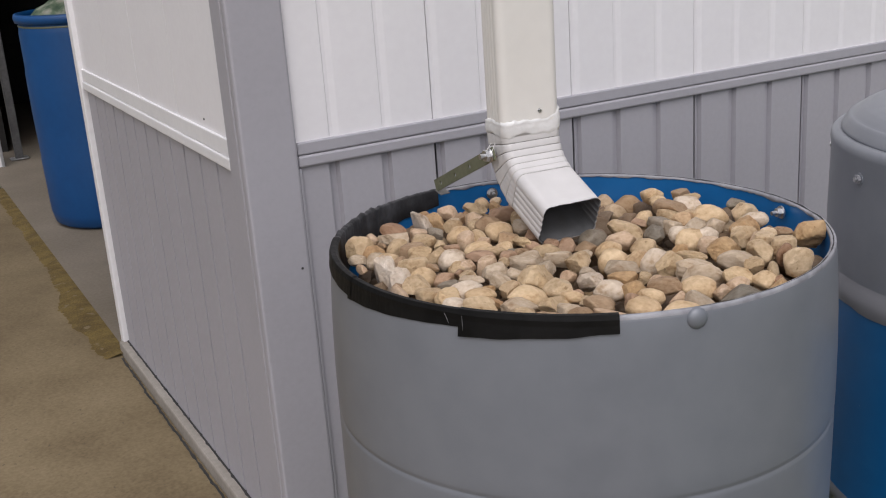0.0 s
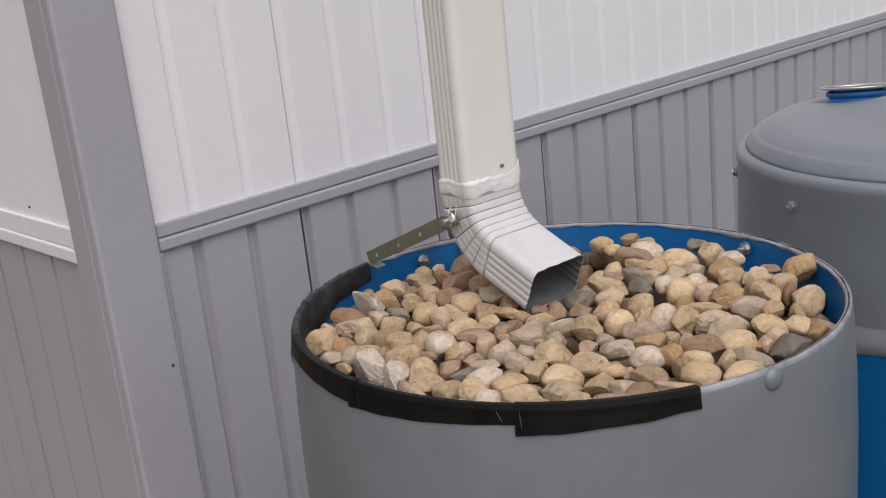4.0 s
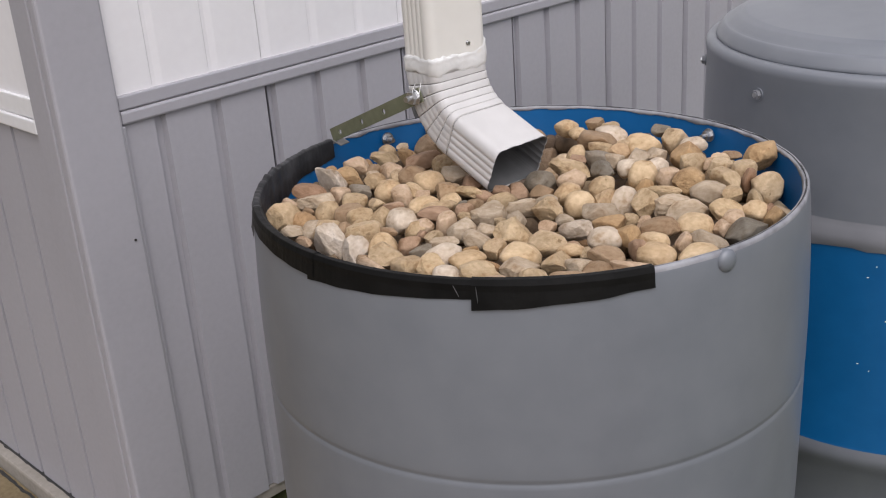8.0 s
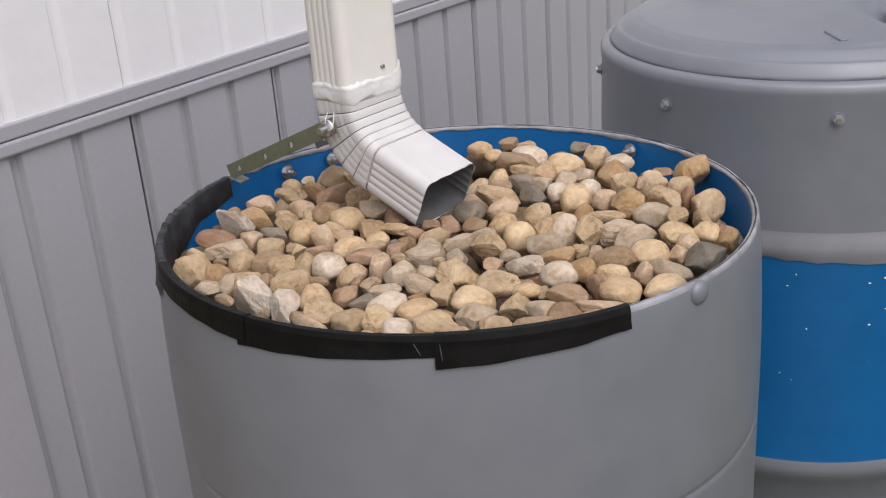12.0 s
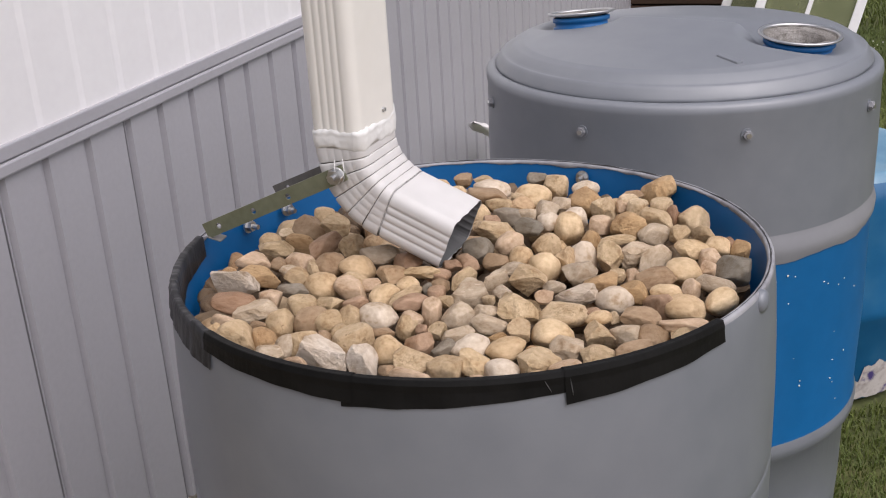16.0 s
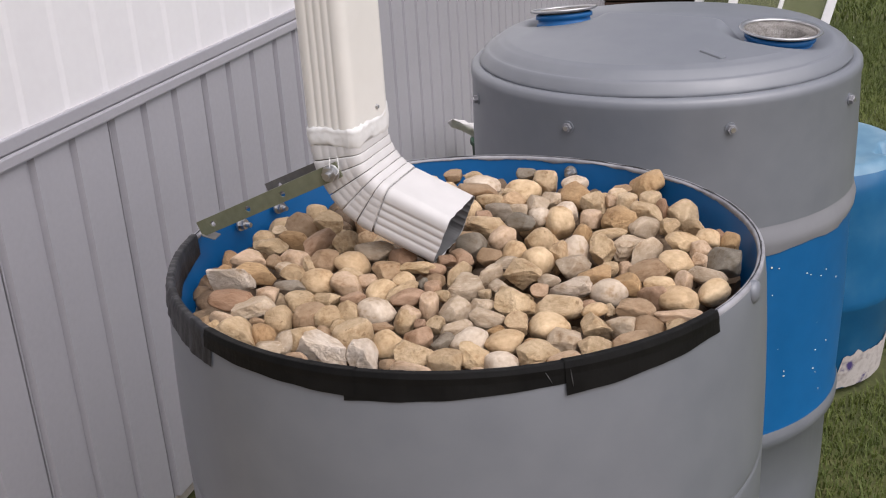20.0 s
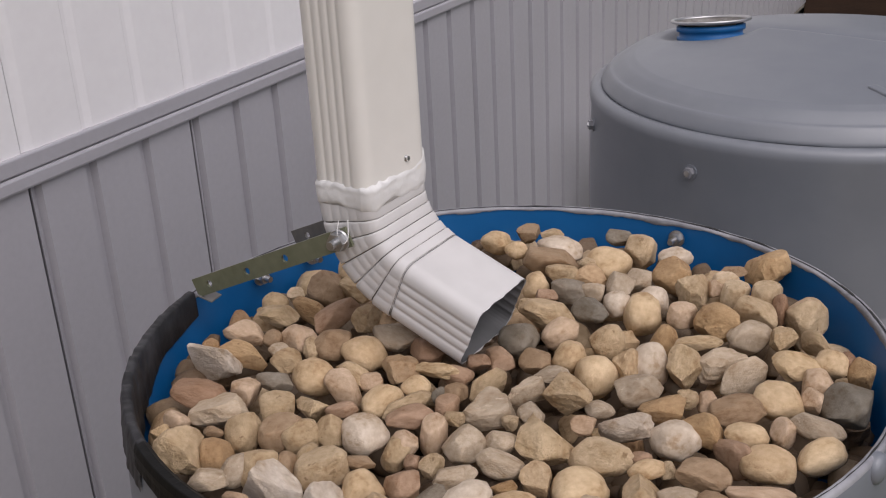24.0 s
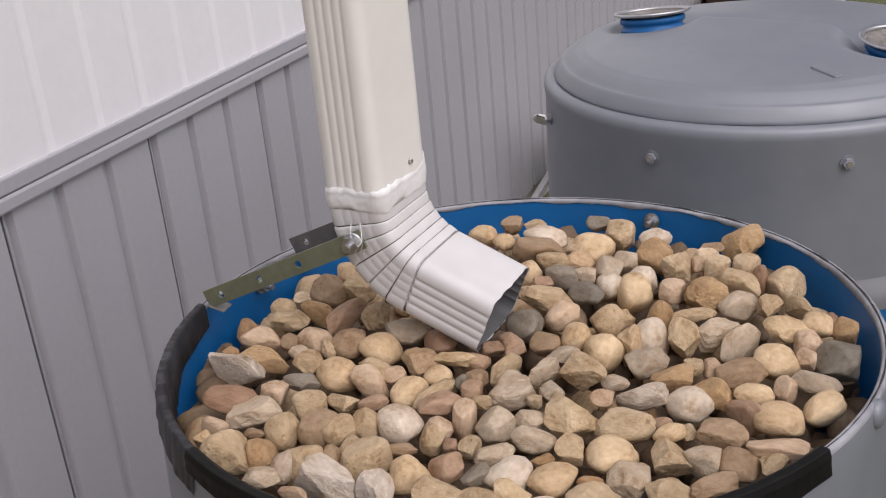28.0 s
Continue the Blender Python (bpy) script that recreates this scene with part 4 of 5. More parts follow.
# ---------- bracket straps ----------
def strap(name, a, b, width, holes, thick, side):
    """A flat steel strap with round holes between two points; side: direction of its flat face."""
    a, b = Vector(a), Vector(b)
    u = (b - a).normalized()
    n = Vector(side)
    n = (n - u * n.dot(u)).normalized()
    w = n.cross(u)
    length = (b - a).length
    bm = bmesh.new()
    cells, x = [], 0.0
    pitch = width
    for h in holes:
        c = h * length
        if c - pitch / 2 > x + 1e-4:
            cells.append((x, c - pitch / 2, False))
        cells.append((c - pitch / 2, c + pitch / 2, True))
        x = c + pitch / 2
    if x < length:
        cells.append((x, length, False))
    def V(p, q, t):
        return bm.verts.new(a + u * p + w * q + n * t)
    h2 = width / 2
    for t, flip in ((0, True), (thick, False)):
        for x0, x1, hole in cells:
            if not hole:
                vs = [V(x0, -h2, t), V(x1, -h2, t), V(x1, h2, t), V(x0, h2, t)]
                bm.faces.new(vs[::-1] if flip else vs)
                continue
            cx, r = (x0 + x1) / 2, width * 0.2
            out, inn = [], []
            for k in range(16):
                q = 2 * math.pi * k / 16
                dx, dy = math.cos(q), math.sin(q)
                s = (x1 - x0) / 2 / max(abs(dx), abs(dy))
                out.append(V(cx + dx * s, dy * s * h2 / ((x1 - x0) / 2), t))
                inn.append(V(cx + dx * r, dy * r, t))
            for k in range(16):
                vs = [out[k], out[(k + 1) % 16], inn[(k + 1) % 16], inn[k]]
                bm.faces.new(vs[::-1] if flip else vs)
    for x0, x1, hole in cells:
        for y in (-h2, h2):
            bm.faces.new([V(x0, y, 0), V(x1, y, 0), V(x1, y, thick), V(x0, y, thick)])
        if hole:
            cx, r = (x0 + x1) / 2, width * 0.2
            ring = [(V(cx + r * math.cos(2 * math.pi * k / 16), r * math.sin(2 * math.pi * k / 16), 0), V(cx + r * math.cos(2 * math.pi * k / 16), r * math.sin(2 * math.pi * k / 16), thick)) for k in range(16)]
            for k in range(16):
                p, q = ring[k], ring[(k + 1) % 16]
                bm.faces.new((p[0], q[0], q[1], p[1]))
    for x in (0, length):
        bm.faces.new([V(x, -h2, 0), V(x, h2, 0), V(x, h2, thick), V(x, -h2, thick)])
    bmesh.ops.remove_doubles(bm, verts=bm.verts, dist=1e-5)
    bmesh.ops.recalc_face_normals(bm, faces=bm.faces)
    return part(name, bm, M_bracket_grey if name == "far_strap" else M_bracket, bracket)


bracket = empty("spout_bracket", (0, 0, 0), "pair of zinc steel straps tying the spout to the drum rim", "bracket")
strap("near_strap", (0.0515, -0.697, 0.8868), (0.0535, -0.526, 0.8105), 0.0170, (0.10, 0.39, 0.64, 0.90), 0.0025, (-1, 0, 0.06))
strap("far_strap", (0.147, -0.703, 0.8840), (0.174, -0.550, 0.8140), 0.0175, (0.13, 0.50, 0.88), 0.0025, (-1, 0, 0.06))
part("rim_clip", box(bmesh.new(), -0.006, 0.010, -0.014, 0.002, -0.0008, 0.0008, pose(0.0545, -0.530, 0.8045, 16, 0, 4), bevel=0.0006), M_bracket_grey, bracket, "bent steel clip over the edge")
bm = bmesh.new()
m = pose(0.0488, -0.6885, 0.8832, 0, -90, 0)
lathe(bm, [(0.0058, 0.0), (0.0090, 0.0), (0.0094, 0.0012), (0.0088, 0.0024), (0.0058, 0.0024), (0.0058, 0.0)], 24)
bmesh.ops.transform(bm, matrix=m, verts=bm.verts)
washer = part("washer", bm, M_steel, bracket, "bright steel washer under a nut")
part("nut", cyl(bmesh.new(), 0.0078, 0.006, m @ pose(0, 0, 0.0052), 6), M_steel, washer)
part("bolt_end", cyl(bmesh.new(), 0.0036, 0.013, m @ pose(0, 0, 0.0085), 12), M_steel, washer)
bm = bmesh.new()
cyl(bm, 0.003, 0.100, pose(0.0995, -0.686, 0.8820, 0, 90, 0), 10)
part("through_rod", bm, M_steel, bracket)
cu = bpy.data.curves.new("wire_tie", "CURVE")
cu.dimensions, cu.bevel_depth, cu.bevel_resolution, cu.resolution_u = "3D", 0.0004, 2, 6
sp = cu.splines.new("BEZIER")
loop = [(0.054, -0.694, 0.899), (0.049, -0.697, 0.893), (0.0435, -0.698, 0.885), (0.0425, -0.693, 0.8825), (0.0435, -0.690, 0.889), (0.053, -0.686, 0.898)]
sp.bezier_points.add(len(loop) - 1)
for p, c in zip(sp.bezier_points, loop):
    p.co, p.handle_left_type, p.handle_right_type = c, "AUTO", "AUTO"
cu.materials.append(M_caulk)
wire = new("wire_tie", cu)
wire.parent = bracket
wire["label"] = "thin white wire tie"

# ---------- stones ----------
rng = np.random.default_rng(7)


def stone_mesh(k, angular, worn=False, fine=3):
    bm = bmesh.new()
    bmesh.ops.create_icosphere(bm, subdivisions=fine, radius=0.5)
    off = Vector((k * 3.1, k * 1.7, 0))
    cuts = []
    for _ in range(10 if angular else 8 if worn else 5):
        d = Vector(rng.normal(size=3)).normalized()
        cuts.append((d, rng.uniform(0.25, 0.40) if angular else rng.uniform(0.30, 0.43)))
    for v in bm.verts:
        c = v.co.copy()
        c *= 1 + (0.20 if angular else 0.18) * noise.noise(c * 1.9 + off) + 0.07 * noise.noise(c * 3.7 + off)
        for d, h in cuts:
            s = c.dot(d) - h
            if s > 0:
                c -= d * s * (0.96 if angular else 0.86 if worn else 0.66)
        if angular:
            c *= 1 + 0.09 * (0.4 - 1.5 * abs(noise.noise(c * 4 + off))) + 0.035 * noise.noise(c * 13 + off)
        else:
            c *= 1 + 0.035 * noise.noise(c * 5 + off) + (0.020 if worn else 0.008) * noise.noise(c * 14 + off)
        v.co = c
    # unit size in every direction
    ext = [max(v.co[i] for v in bm.verts) - min(v.co[i] for v in bm.verts) for i in range(3)]
    mid = [(max(v.co[i] for v in bm.verts) + min(v.co[i] for v in bm.verts)) / 2 for i in range(3)]
    for v in bm.verts:
        v.co = Vector([(v.co[i] - mid[i]) / ext[i] for i in range(3)])
    bm.normal_update()
    me = bpy.data.meshes.new("stone")
    bm.to_mesh(me)
    bm.free()
    me.materials.append(M_stone)
    for p in me.polygons:
        p.use_smooth = not angular
    return me


round_meshes = [stone_mesh(k, False) for k in range(14)]
angular_meshes = [stone_mesh(k + 20, True, fine=4) for k in range(14)]
worn_meshes = [stone_mesh(k + 50, False, True, 4) for k in range(14)]
bed_meshes = [stone_mesh(k + 80, False, fine=2) for k in range(10)]
LEVEL = 0.779
placed = []
RIN = R1 - 0.010


def drop(x, y, r):
    """Height at which a stone of radius r comes to rest at (x, y)."""
    z = LEVEL - 0.062
    for a, b, c, q in placed:
        d2 = (a - x) ** 2 + (b - y) ** 2
        s = (r + q) * 0.835
        if d2 < s * s:
            z = max(z, c + 0.70 * math.sqrt(s * s - d2))
    return z


def lay(x, y, z, r, mesh, label, stretch=None, turn=None, mat=None, tip=0.38):
    ob = new("stone", mesh)
    ob.location = (D1[0] + x, D1[1] + y, z)
    a, b, c = stretch or (rng.uniform(1.0, 1.3), rng.uniform(0.86, 1.08), rng.uniform(0.68, 0.95))
    ob.scale = (2 * r * a, 2 * r * b, 2 * r * c)
    ob.rotation_euler = (rng.normal(0, tip), rng.normal(0, tip), rng.uniform(0, 6.28) if turn is None else turn)
    if mat:
        ob.material_slots[0].link = "OBJECT"
        ob.material_slots[0].material = mat
    return tagged(ob, label, "stone", "stones in the drum")


# stones on top, kind by kind: x, y from the drum's middle, height of its own middle, length, width over length, turn in degrees, height over length
TAN = [(-0.001, 0.231, 0.786, 0.026, 0.85, 62, 0.65), (0.091, 0.207, 0.784, 0.029, 0.86, 39, 0.72), (-0.096, 0.124, 0.784, 0.039, 0.85, 53, 0.65), (-0.048, 0.107, 0.783, 0.041, 0.87, 53, 0.63), (0.199, 0.102, 0.785, 0.035, 0.89, 41, 0.67), (0.189, 0.076, 0.785, 0.025, 0.88, 33, 0.69), (-0.111, 0.052, 0.786, 0.036, 0.72, -8, 0.59), (-0.083, 0.038, 0.786, 0.024, 0.90, 63, 0.62), (0.127, 0.028, 0.783, 0.030, 0.81, 20, 0.78), (-0.211, 0.008, 0.783, 0.038, 0.79, 13, 0.71), (0.199, -0.014, 0.779, 0.054, 0.87, -8, 0.65)]
TAN_MORE = [(0.010, -0.052, 0.784, 0.035, 0.80, -1, 0.71), (0.113, -0.079, 0.779, 0.042, 0.76, 14, 0.85), (-0.003, -0.080, 0.778, 0.045, 0.77, 15, 0.81), (-0.196, -0.095, 0.786, 0.036, 0.80, -52, 0.57), (-0.153, -0.123, 0.783, 0.044, 0.83, -31, 0.63), (-0.241, -0.137, 0.788, 0.024, 0.66, -85, 0.49), (-0.119, -0.160, 0.787, 0.028, 0.59, -39, 0.53), (-0.053, -0.209, 0.787, 0.030, 0.81, -71, 0.54), (0.005, -0.218, 0.783, 0.041, 0.89, 12, 0.65), (-0.082, -0.231, 0.786, 0.036, 0.89, -58, 0.62), (0.076, -0.243, 0.785, 0.030, 0.86, 0, 0.70), (-0.054, -0.259, 0.783, 0.044, 0.54, -34, 0.61)]
DUN = [(0.051, 0.209, 0.781, 0.044, 0.80, 56, 0.70), (-0.059, 0.191, 0.785, 0.021, 0.84, 45, 0.72), (-0.199, 0.143, 0.788, 0.017, 0.55, -80, 0.45), (-0.044, 0.139, 0.784, 0.039, 0.84, 6, 0.65), (-0.178, 0.097, 0.785, 0.035, 0.89, 8, 0.65), (-0.208, 0.070, 0.784, 0.020, 0.71, 24, 0.89), (0.176, 0.037, 0.784, 0.057, 0.68, 80, 0.44), (-0.192, 0.023, 0.789, 0.025, 0.46, -77, 0.36), (-0.080, 0.005, 0.785, 0.023, 0.84, 28, 0.72), (-0.252, -0.007, 0.786, 0.015, 0.89, 51, 0.70), (-0.010, -0.030, 0.785, 0.028, 0.88, 28, 0.66), (0.211, -0.133, 0.787, 0.024, 0.92, -79, 0.52), (-0.025, -0.196, 0.788, 0.039, 0.63, -62, 0.44), (-0.143, -0.212, 0.785, 0.030, 0.87, 1, 0.69)]
BUFF = [(0.017, 0.220, 0.787, 0.020, 0.84, 71, 0.59), (-0.217, 0.178, 0.785, 0.018, 0.80, 43, 0.77), (0.054, 0.176, 0.786, 0.037, 0.85, 71, 0.57), (-0.089, 0.152, 0.787, 0.032, 0.78, 86, 0.54), (-0.059, 0.150, 0.783, 0.021, 0.67, 19, 0.91), (0.232, 0.081, 0.785, 0.028, 0.89, 37, 0.68), (-0.061, 0.063, 0.785, 0.034, 0.89, 21, 0.66)]
BUFF_MORE = [(-0.063, 0.032, 0.791, 0.040, 0.30, -86, 0.30), (0.158, -0.013, 0.785, 0.031, 0.92, 34, 0.64), (-0.223, -0.074, 0.784, 0.031, 0.83, 25, 0.71), (-0.159, -0.096, 0.785, 0.029, 0.78, 38, 0.70), (0.011, -0.098, 0.778, 0.035, 0.61, 12, 1.03), (-0.192, -0.120, 0.787, 0.019, 0.78, -77, 0.55), (0.187, -0.132, 0.785, 0.027, 0.89, 14, 0.69), (0.059, -0.218, 0.786, 0.041, 0.78, 67, 0.52)]
OCHRE = [(-0.091, 0.232, 0.787, 0.018, 0.79, 78, 0.56), (-0.091, 0.201, 0.784, 0.054, 0.33, 87, 0.46), (0.002, 0.192, 0.784, 0.045, 0.33, 78, 0.57), (-0.218, 0.125, 0.783, 0.030, 0.79, 39, 0.78), (-0.176, -0.080, 0.787, 0.018, 0.73, -78, 0.52), (0.198, -0.081, 0.780, 0.046, 0.79, 37, 0.71), (0.069, -0.112, 0.782, 0.033, 0.65, 36, 0.84), (-0.040, -0.145, 0.787, 0.033, 0.81, -75, 0.53), (-0.055, -0.179, 0.785, 0.038, 0.69, 45, 0.62), (0.072, -0.266, 0.782, 0.027, 0.68, 11, 0.95)]
RUST = [(-0.161, 0.187, 0.787, 0.048, 0.50, -79, 0.41), (-0.001, 0.165, 0.784, 0.051, 0.33, -15, 0.48), (-0.139, 0.070, 0.789, 0.024, 0.63, -56, 0.41), (-0.024, 0.058, 0.785, 0.032, 0.88, 46, 0.64), (-0.127, 0.019, 0.788, 0.036, 0.64, -37, 0.47), (-0.054, 0.016, 0.787, 0.025, 0.85, 90, 0.56), (-0.032, 0.010, 0.787, 0.020, 0.87, 87, 0.57), (0.100, 0.007, 0.787, 0.020, 0.89, 83, 0.54)]
RUST_MORE = [(-0.099, 0.002, 0.786, 0.022, 0.85, 32, 0.69), (-0.016, -0.003, 0.785, 0.027, 0.88, 32, 0.66), (-0.174, -0.009, 0.786, 0.014, 0.79, 26, 0.77), (-0.198, -0.017, 0.785, 0.027, 0.91, 54, 0.68), (-0.108, -0.151, 0.786, 0.016, 0.93, 8, 0.68), (0.160, -0.186, 0.781, 0.027, 0.52, 17, 1.02), (-0.076, -0.205, 0.783, 0.038, 0.39, 45, 0.74), (0.084, -0.253, 0.785, 0.018, 0.80, 6, 0.78)]
CHIPPED = [(-0.022, 0.213, 0.787, 0.039, 0.73, 90, 0.49), (0.003, 0.132, 0.786, 0.033, 0.87, 60, 0.61), (-0.138, 0.097, 0.786, 0.032, 0.68, 70, 0.59), (-0.088, 0.089, 0.786, 0.034, 0.57, 71, 0.57), (0.234, 0.055, 0.788, 0.025, 0.80, -89, 0.45), (-0.110, -0.010, 0.786, 0.019, 0.84, 28, 0.71), (-0.173, -0.024, 0.785, 0.021, 0.81, 18, 0.72)]
CHIPPED_MORE = [(0.169, -0.107, 0.781, 0.039, 0.79, 14, 0.81), (-0.251, -0.115, 0.789, 0.018, 0.56, -76, 0.38), (0.060, -0.142, 0.791, 0.039, 0.44, -65, 0.29), (-0.021, -0.158, 0.786, 0.018, 0.89, 8, 0.65), (-0.142, -0.165, 0.784, 0.037, 0.85, 27, 0.69), (-0.189, -0.174, 0.785, 0.033, 0.91, -68, 0.65), (0.099, -0.202, 0.785, 0.026, 0.84, 7, 0.73), (-0.140, -0.232, 0.786, 0.024, 0.67, -27, 0.63)]
PINK = [(-0.061, 0.218, 0.787, 0.041, 0.59, 87, 0.47), (-0.196, 0.181, 0.786, 0.025, 0.63, 75, 0.65), (-0.046, 0.172, 0.785, 0.033, 0.85, 58, 0.65), (-0.137, 0.162, 0.783, 0.031, 0.72, 16, 0.79), (-0.105, 0.090, 0.783, 0.041, 0.56, 66, 0.68), (-0.259, 0.075, 0.788, 0.024, 0.42, 85, 0.51), (-0.091, 0.074, 0.786, 0.020, 0.87, 52, 0.63), (-0.153, 0.008, 0.786, 0.023, 0.89, 48, 0.66), (-0.132, -0.004, 0.780, 0.030, 0.64, 24, 1.03), (0.045, -0.030, 0.784, 0.039, 0.69, -15, 0.64), (-0.262, -0.031, 0.788, 0.036, 0.43, 84, 0.48)]
PINK_MORE = [(-0.252, -0.087, 0.787, 0.015, 0.72, -78, 0.53), (-0.083, -0.100, 0.786, 0.019, 0.98, 48, 0.66), (0.112, -0.114, 0.784, 0.029, 0.83, 14, 0.75), (0.177, -0.127, 0.785, 0.019, 0.84, 14, 0.75), (-0.223, -0.153, 0.788, 0.030, 0.66, -55, 0.50), (-0.016, -0.173, 0.785, 0.020, 0.83, 9, 0.73), (-0.221, -0.176, 0.788, 0.026, 0.48, -50, 0.44), (-0.034, -0.230, 0.783, 0.024, 0.72, 9, 0.89), (-0.122, -0.234, 0.790, 0.042, 0.49, -74, 0.31), (0.015, -0.240, 0.784, 0.021, 0.74, 8, 0.86), (0.039, -0.241, 0.785, 0.030, 0.87, -3, 0.67)]
WHITE = [(-0.102, 0.218, 0.779, 0.052, 0.33, 83, 0.69), (-0.234, 0.063, 0.779, 0.055, 0.47, 73, 0.65), (-0.237, 0.020, 0.780, 0.040, 0.68, 53, 0.81), (-0.073, -0.126, 0.785, 0.045, 0.60, 72, 0.49)]
GREY = [(-0.079, 0.170, 0.787, 0.021, 0.80, 82, 0.55), (-0.250, 0.105, 0.788, 0.029, 0.61, -81, 0.49), (-0.227, 0.100, 0.785, 0.032, 0.59, 2, 0.65), (-0.018, 0.094, 0.786, 0.043, 0.63, 76, 0.50), (0.128, -0.026, 0.784, 0.029, 0.82, 18, 0.77), (-0.137, -0.031, 0.785, 0.036, 0.82, 0, 0.66), (-0.178, -0.045, 0.788, 0.030, 0.70, -60, 0.48), (0.150, -0.046, 0.784, 0.031, 0.83, 18, 0.75), (-0.127, -0.055, 0.787, 0.024, 0.85, -84, 0.58)]
GREY_MORE = [(0.167, -0.057, 0.784, 0.029, 0.84, 18, 0.74), (-0.086, -0.060, 0.784, 0.024, 0.80, 19, 0.77), (-0.151, -0.066, 0.787, 0.033, 0.72, 89, 0.53), (-0.060, -0.104, 0.788, 0.022, 0.74, -78, 0.49), (-0.023, -0.120, 0.786, 0.039, 0.73, -35, 0.55), (0.098, -0.174, 0.782, 0.044, 0.59, -27, 0.66), (0.040, -0.186, 0.780, 0.050, 0.33, -32, 0.65), (-0.143, -0.187, 0.785, 0.031, 0.84, 7, 0.69), (-0.026, -0.252, 0.788, 0.038, 0.66, -87, 0.43)]
SLATE = [(-0.122, 0.144, 0.788, 0.031, 0.62, -82, 0.46), (-0.085, 0.017, 0.785, 0.016, 0.79, 23, 0.79), (0.021, -0.003, 0.783, 0.039, 0.88, 29, 0.68), (0.124, -0.005, 0.785, 0.033, 0.89, 29, 0.67), (0.253, -0.007, 0.786, 0.025, 0.94, 51, 0.61), (0.089, -0.039, 0.787, 0.037, 0.68, 60, 0.54), (-0.205, -0.040, 0.787, 0.023, 0.72, -34, 0.56), (0.018, -0.263, 0.783, 0.041, 0.89, 4, 0.66)]
GREYB = [(-0.172, 0.163, 0.784, 0.043, 0.88, -37, 0.58), (-0.092, -0.028, 0.785, 0.044, 0.74, -38, 0.53), (-0.057, -0.045, 0.787, 0.038, 0.33, -25, 0.51), (-0.027, -0.053, 0.789, 0.028, 0.63, -78, 0.40), (-0.175, -0.144, 0.783, 0.040, 0.77, -7, 0.68), (0.048, -0.166, 0.783, 0.048, 0.47, -31, 0.57)]
CREAM = [(-0.187, 0.125, 0.783, 0.035, 0.78, 35, 0.79), (-0.152, 0.120, 0.785, 0.035, 0.85, 60, 0.63), (-0.220, 0.087, 0.784, 0.036, 0.83, 50, 0.68), (-0.175, 0.081, 0.786, 0.033, 0.79, 1, 0.63), (-0.161, 0.067, 0.784, 0.030, 0.81, 34, 0.75), (-0.194, 0.063, 0.785, 0.023, 0.79, 33, 0.77), (-0.204, 0.044, 0.784, 0.039, 0.90, 0, 0.67), (-0.111, 0.029, 0.788, 0.044, 0.31, -28, 0.40), (0.154, 0.014, 0.786, 0.030, 0.92, 40, 0.64), (-0.164, 0.009, 0.782, 0.028, 0.73, 21, 0.86), (0.179, -0.004, 0.786, 0.019, 0.92, 39, 0.63)]
CREAM_MORE = [(-0.054, -0.011, 0.784, 0.042, 0.34, -18, 0.61), (0.242, -0.035, 0.778, 0.044, 0.73, 28, 0.85), (-0.100, -0.050, 0.786, 0.015, 0.82, 22, 0.74), (-0.235, -0.052, 0.783, 0.039, 0.83, 9, 0.70), (0.050, -0.069, 0.783, 0.036, 0.83, 17, 0.75), (-0.113, -0.124, 0.784, 0.046, 0.73, 79, 0.54), (0.169, -0.145, 0.783, 0.031, 0.78, 13, 0.82), (0.139, -0.168, 0.784, 0.042, 0.71, 47, 0.60), (0.176, -0.171, 0.783, 0.033, 0.79, 12, 0.80), (-0.111, -0.172, 0.785, 0.014, 0.76, 11, 0.83), (0.161, -0.208, 0.780, 0.044, 0.78, 26, 0.74), (0.103, -0.226, 0.786, 0.037, 0.33, 50, 0.55)]
BROKEN = [(-0.228, 0.146, 0.787, 0.044, 0.80, 80, 0.61), (0.068, -0.007, 0.788, 0.051, 0.78, 76, 0.51), (-0.236, -0.025, 0.789, 0.033, 0.92, -83, 0.66), (-0.052, -0.075, 0.786, 0.044, 0.68, 50, 0.67), (-0.111, -0.080, 0.784, 0.050, 0.87, 47, 0.65), (-0.215, -0.129, 0.790, 0.036, 0.81, -50, 0.60), (0.026, -0.142, 0.785, 0.036, 0.74, 12, 0.87)]
PALE = [(-0.155, 0.041, 0.784, 0.040, 0.81, 58, 0.64), (0.208, 0.037, 0.787, 0.048, 0.64, 81, 0.41), (0.116, -0.056, 0.784, 0.031, 0.83, 18, 0.75), (-0.195, -0.064, 0.785, 0.037, 0.79, -20, 0.63), (0.225, -0.074, 0.785, 0.034, 0.95, 31, 0.63), (0.135, -0.082, 0.783, 0.034, 0.79, 33, 0.74), (-0.230, -0.101, 0.784, 0.032, 0.91, 26, 0.72), (0.032, -0.111, 0.779, 0.042, 0.75, 13, 0.86), (-0.072, -0.164, 0.783, 0.041, 0.86, 21, 0.67)]
DUNB = [(-0.107, -0.195, 0.787, 0.035, 0.79, -87, 0.54), (-0.179, -0.201, 0.788, 0.034, 0.52, -49, 0.48)]
OCHREB = [(0.106, -0.144, 0.788, 0.045, 0.77, 34, 0.72), (0.227, -0.160, 0.787, 0.048, 0.83, 13, 0.76)]
